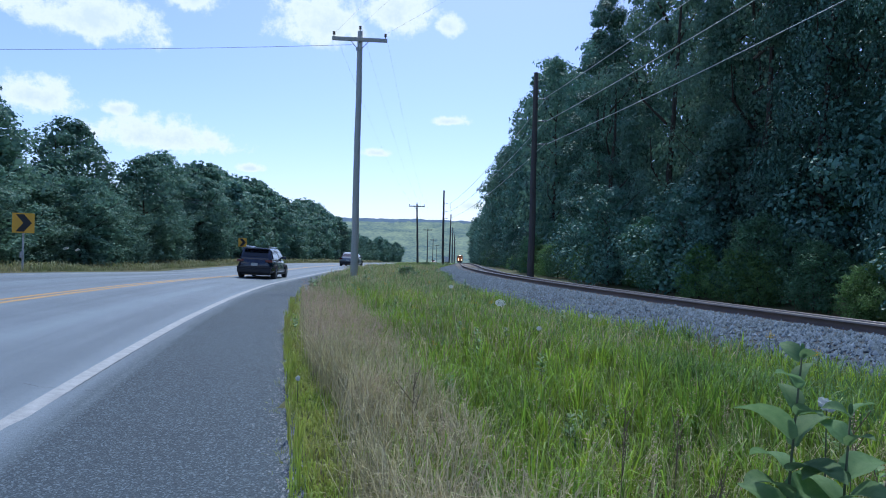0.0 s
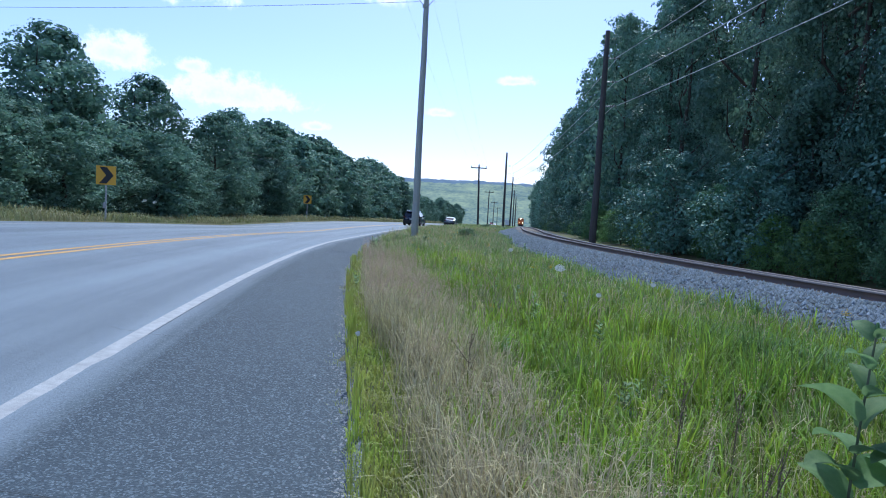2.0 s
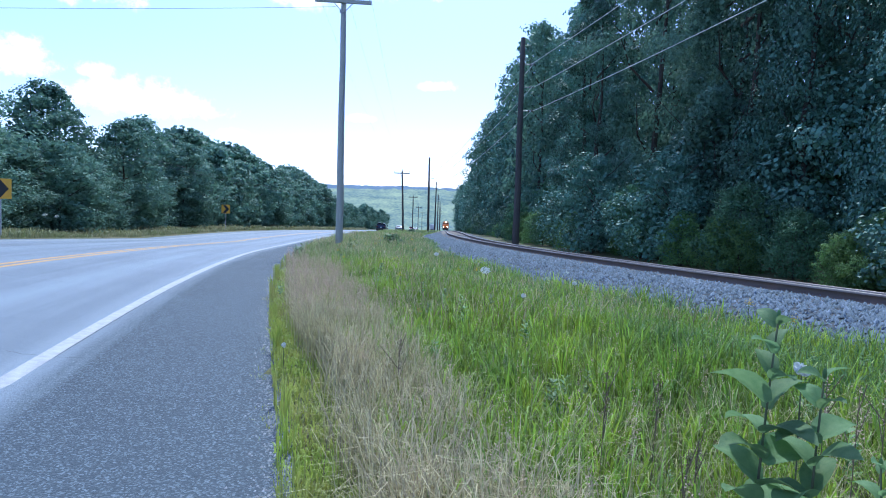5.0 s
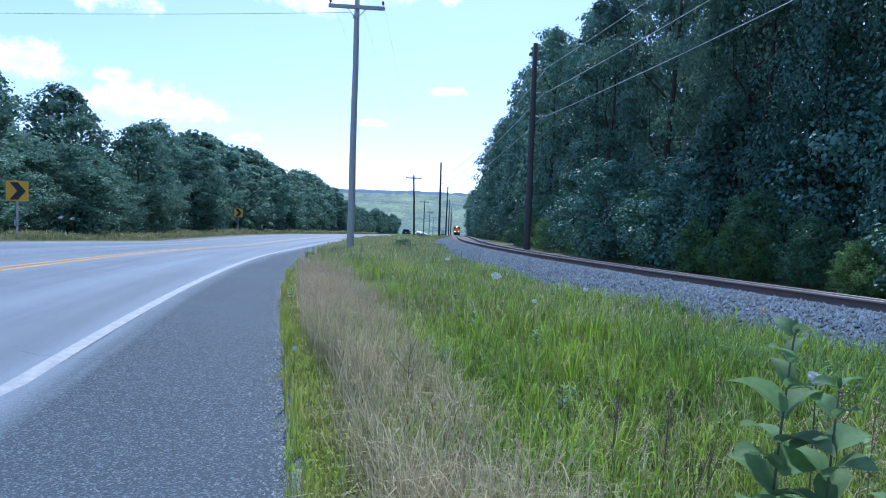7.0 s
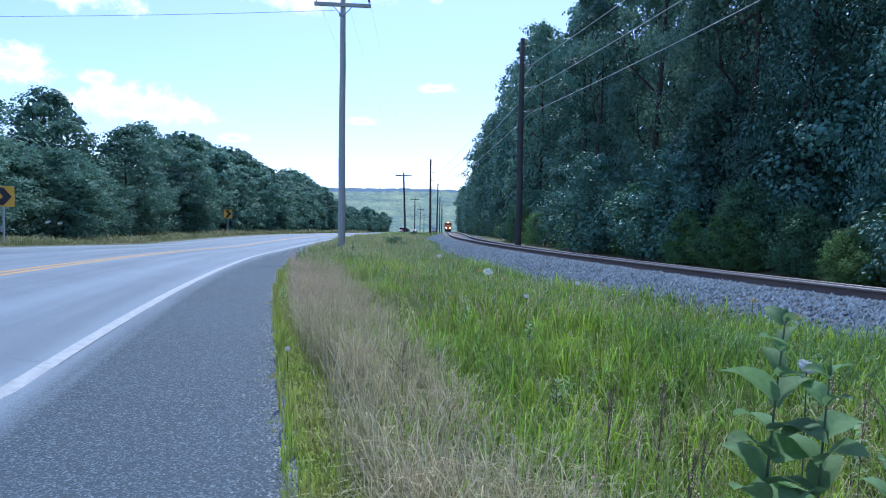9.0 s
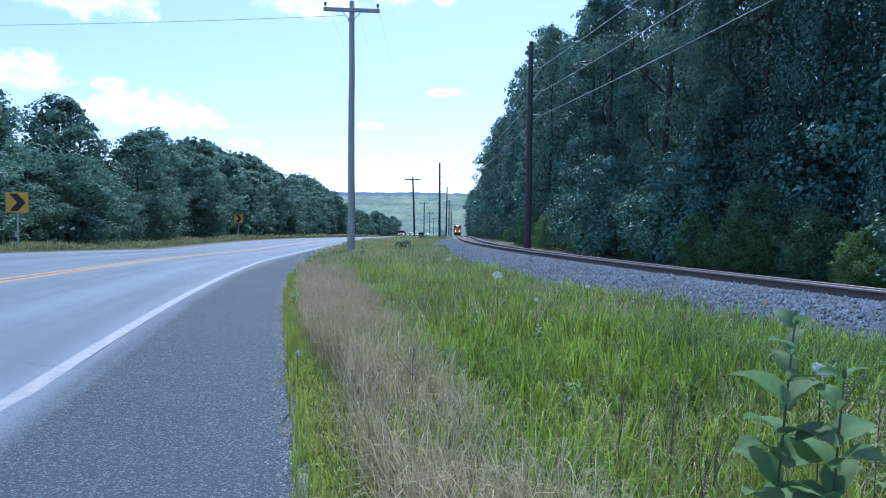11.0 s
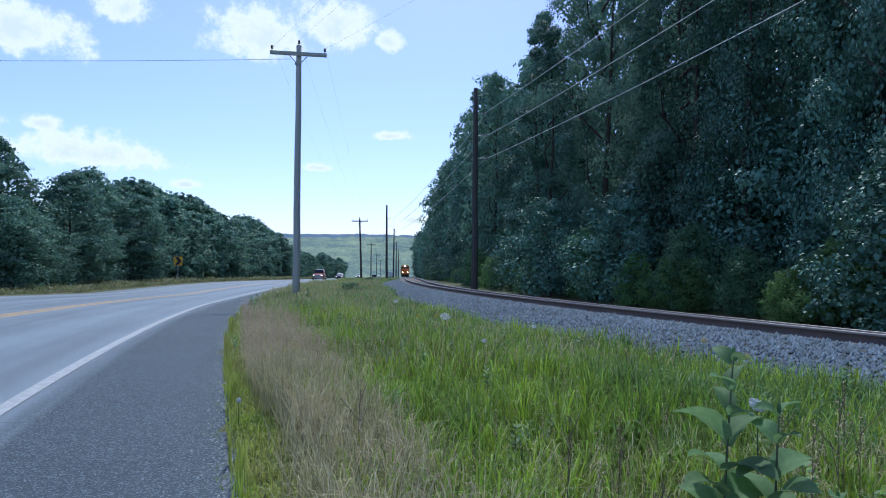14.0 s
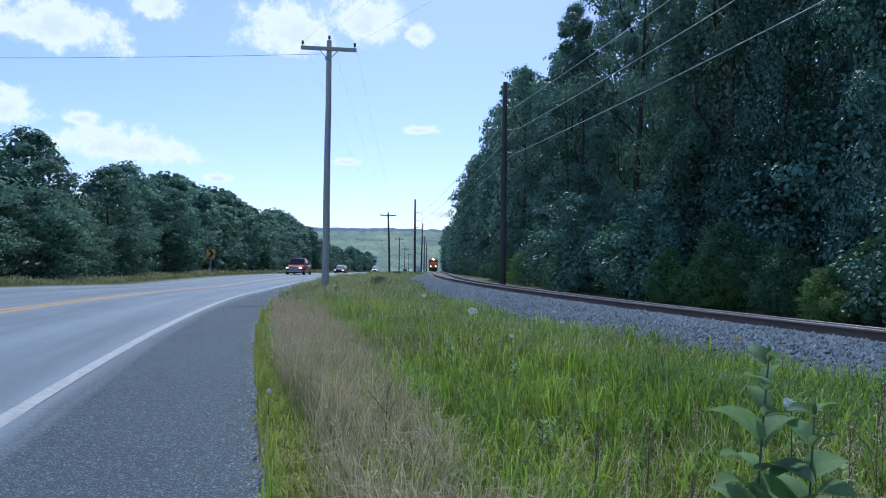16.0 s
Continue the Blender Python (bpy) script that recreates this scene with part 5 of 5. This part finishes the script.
def parked_truck():
    t = thing("box_truck", "white box truck standing far down the road", "truck", pose(float(edge_line(318)) + 4.2, 318, float(fall(318)), 0, 0, -1))
    part("cargo_box", box(bmesh.new(), -1.2, 1.2, -4.0, 2.4, 0.95, 3.5, 0.03), M_PAINT_WHITE, t)
    part("cab", box(bmesh.new(), -1.05, 1.05, 2.5, 4.3, 0.5, 2.5, 0.15), M_PAINT_WHITE, t)
    part("chassis", box(bmesh.new(), -0.9, 0.9, -3.9, 4.2, 0.45, 0.95, 0.03), M_TRIM, t)
    for x in (-0.95, 0.95):
        for y in (-2.6, 3.2):
            wheel(t, x, y, 0.48, 0.28)


parked_truck()

# ---- the train ----


def bogie(parent, y):
    b = thing_part("bogie", parent, (0, y, 0))
    for s in (-1, 1):
        part("side_frame", box(bmesh.new(), s * 0.98 - 0.07, s * 0.98 + 0.07, -1.9, 1.9, 0.42, 0.85, 0.06), M_LOCO_DARK, b)
        for yy in (-1.4, 0, 1.4):
            part("wheel", rod(bmesh.new(), (s * 0.70, yy, 0.5), (s * 0.83, yy, 0.5), 0.5, 0.5, 18), M_RAIL, b)


def locomotive():
    """A road-switcher diesel that faces -y; its wheels stand on z = 0."""
    c = thing("locomotive", "orange diesel locomotive with lit headlights on the track", "locomotive")
    part("frame", box(bmesh.new(), -1.5, 1.5, -10.0, 10.0, 1.05, 1.6, 0.05), M_LOCO_DARK, c)
    part("fuel_tank", box(bmesh.new(), -1.25, 1.25, -2.2, 2.2, 0.4, 1.05, 0.15), M_LOCO_DARK, c)
    nose = [[(-1.25, -9.1, 1.6), (1.25, -9.1, 1.6), (1.15, -9.0, 2.75), (0.8, -8.9, 2.95), (-0.8, -8.9, 2.95), (-1.15, -9.0, 2.75)],
            [(-1.35, -7.5, 1.6), (1.35, -7.5, 1.6), (1.3, -7.5, 2.85), (0.9, -7.5, 3.1), (-0.9, -7.5, 3.1), (-1.3, -7.5, 2.85)]]
    part("nose", loft(bmesh.new(), nose), M_LOCO, c, "short orange nose")
    cab = [[(-1.52, y, 1.6), (1.52, y, 1.6), (1.52, y, 3.9), (1.1, y, 4.45), (-1.1, y, 4.45), (-1.52, y, 3.9)] for y in (-7.6, -4.9)]
    part("cab", loft(bmesh.new(), cab), M_LOCO, c, "orange driver's cab")
    for x in (-1.02, -0.36, 0.36, 1.02):
        part("cab_window", box(bmesh.new(), x - 0.28, x + 0.28, -7.63, -7.58, 3.25, 3.85, 0.02), M_GLASS, c)
    for s in (-1, 1):
        part("cab_window", box(bmesh.new(), s * 1.53 - 0.02, s * 1.53 + 0.02, -7.0, -5.5, 3.1, 3.8, 0.01), M_GLASS, c)
        part("ditch_light", rod(bmesh.new(), (s * 0.85, -10.02, 1.78), (s * 0.85, -9.9, 1.78), 0.17, 0.17, 14), M_LOCO_LAMP, c, "lit ditch light")
        part("number_board", box(bmesh.new(), s * 0.85 - 0.28, s * 0.85 + 0.28, -7.66, -7.58, 4.02, 4.24, 0.02), M_PLATE, c)
        for k in range(9):
            yy = -9.3 + 2.3 * k
            part("stanchion", rod(bmesh.new(), (s * 1.46, yy, 1.6), (s * 1.46, yy, 2.65), 0.025), M_LOCO, c)
        part("handrail", rod(bmesh.new(), (s * 1.46, -9.8, 2.65), (s * 1.46, 9.8, 2.65), 0.025), M_LOCO, c)
        for z in (0.5, 0.85, 1.2):
            part("step", box(bmesh.new(), s * 1.3 - 0.2, s * 1.3 + 0.2, -9.9, -9.5, z, z + 0.05), M_LOCO, c)
    part("headlight", rod(bmesh.new(), (-0.17, -7.72, 4.13), (-0.17, -7.6, 4.13), 0.17, 0.17, 14), M_LOCO_LAMP, c, "lit twin headlight")
    part("headlight", rod(bmesh.new(), (0.17, -7.72, 4.13), (0.17, -7.6, 4.13), 0.17, 0.17, 14), M_LOCO_LAMP, c, "lit twin headlight")
    part("hood", box(bmesh.new(), -0.95, 0.95, -4.9, 9.3, 1.6, 4.3, 0.15), M_LOCO, c, "long orange engine hood")
    part("exhaust_stack", box(bmesh.new(), -0.3, 0.3, 0.4, 1.4, 4.3, 4.65, 0.03), M_LOCO_DARK, c)
    part("radiator", box(bmesh.new(), -1.3, 1.3, 6.2, 9.0, 3.6, 4.5, 0.08), M_LOCO_DARK, c)
    part("coupler", box(bmesh.new(), -0.15, 0.15, -10.7, -10.0, 0.75, 1.05, 0.05), M_LOCO_DARK, c)
    part("plough", box(bmesh.new(), -1.4, 1.4, -10.2, -9.95, 0.15, 1.0, 0.04), M_LOCO_DARK, c)
    part("front_sill", box(bmesh.new(), -1.5, 1.5, -10.06, -9.98, 1.05, 1.6, 0.02), M_LOCO, c, "orange front sill")
    bogie(c, -6.5)
    bogie(c, 6.5)
    return c


def wagon():
    c = thing("freight_wagon", "grey covered hopper wagon coupled behind the locomotive", "railway wagon", None, "freight wagons")
    part("body", loft(bmesh.new(), [[(-1.3, y, 1.3), (1.3, y, 1.3), (1.58, y, 2.2), (1.58, y, 4.0), (0.9, y, 4.6), (-0.9, y, 4.6), (-1.58, y, 4.0), (-1.58, y, 2.2)] for y in (-7.6, 7.6)]), M_WAGON, c)
    part("frame", box(bmesh.new(), -1.3, 1.3, -8.3, 8.3, 1.0, 1.3, 0.04), M_LOCO_DARK, c)
    for k in range(9):
        for s in (-1, 1):
            part("rib", box(bmesh.new(), s * 1.6 - 0.04, s * 1.6 + 0.04, -7.2 + 1.8 * k - 0.06, -7.2 + 1.8 * k + 0.06, 1.6, 4.0, 0.01), M_WAGON, c)
    bogie(c, -5.8)
    bogie(c, 5.8)
    return c


LOCO = locomotive()
WAGONS = [wagon()]
for _ in range(4):
    WAGONS.append(copy_thing(WAGONS[0], Matrix()))

# seconds, distance along the road or track


def lane_pose(y, off, facing):
    s = float(edge_line(y + 1) - edge_line(y - 1)) / 2
    x = float(edge_line(y)) + off
    z = float(road_height(x, y)) + 0.006
    tilt = float(road_height(x + 0.8, y) - road_height(x - 0.8, y)) / 1.6
    pitch = float(road_height(x, y + 1.5) - road_height(x, y - 1.5)) / 3
    m = pose(x, y, z, math.degrees(math.atan(pitch)), -math.degrees(math.atan(tilt)), -math.degrees(math.atan(s)))
    return m @ pose(0, 0, 0, 0, 0, 0 if facing > 0 else 180)


def track_pose(y):
    s = float(track_mid(y + 5) - track_mid(y - 5)) / 10
    return pose(float(track_mid(y)), y, float(fall(y)) + RAIL_TOP + 0.004 - 0.7525 * float(canting(y)), math.degrees(math.atan(float(fall(y + 5) - fall(y - 5)) / 10)), 0, -math.degrees(math.atan(s)))


def along(t, rows):
    return float(np.interp(t, [r[0] for r in rows], [r[1] for r in rows]))


def motions():
    # the breeze bends the tall milkweed
    sway = [(0, 0), (0.5, -0.6), (1.5, -1.0), (2.5, 0.2), (3.5, 0.3), (5, -0.2), (7.5, 0.2), (8.5, -0.4), (9, 0.2), (11.5, -0.4), (12, -0.5), (13, 0), (14, 0), (14.5, 3.0), (15, 0.7), (15.5, -0.6), (16, 0.2)]
    base = MILKWEED.matrix_basis.copy()
    walk(MILKWEED, [(t, base @ pose(0, 0, 0, 0, a, 0)) for t, a in sway])
    times = [0.5 * k for k in range(33)]
    suv = [(0, 33.0), (1.5, 59.0), (5, 116.0), (16, 300.0)]
    sedan = [(0, 64.0), (16, 366.0)]
    train = [(0, 358.0), (16, 215.0)]
    walk(SUV, [(t, lane_pose(along(t, suv), -2.2, 1)) for t in times])
    walk(SEDAN, [(t, lane_pose(along(t, sedan), -1.9, 1)) for t in times])
    walk(PICKUP, [(t, lane_pose(along(t, [(0, 400), (12.0, 158), (16, 71)]), -5.8, -1)) for t in times])
    walk(FOLLOWER, [(t, lane_pose(along(t, [(0, 415), (12.0, 200), (16, 105)]), -5.8, -1)) for t in times])
    walk(THIRD, [(t, lane_pose(along(t, [(0, 416), (2, 415), (14.5, 212), (16, 172)]) + 14 * max(0, 1 - t / 2), -5.8, -1)) for t in times])
    for k, ob in enumerate([LOCO] + WAGONS):
        walk(ob, [(t, track_pose(along(t, train) + (0 if k == 0 else 10.7 + 8.8 + 17.4 * (k - 1)))) for t in times])


motions()
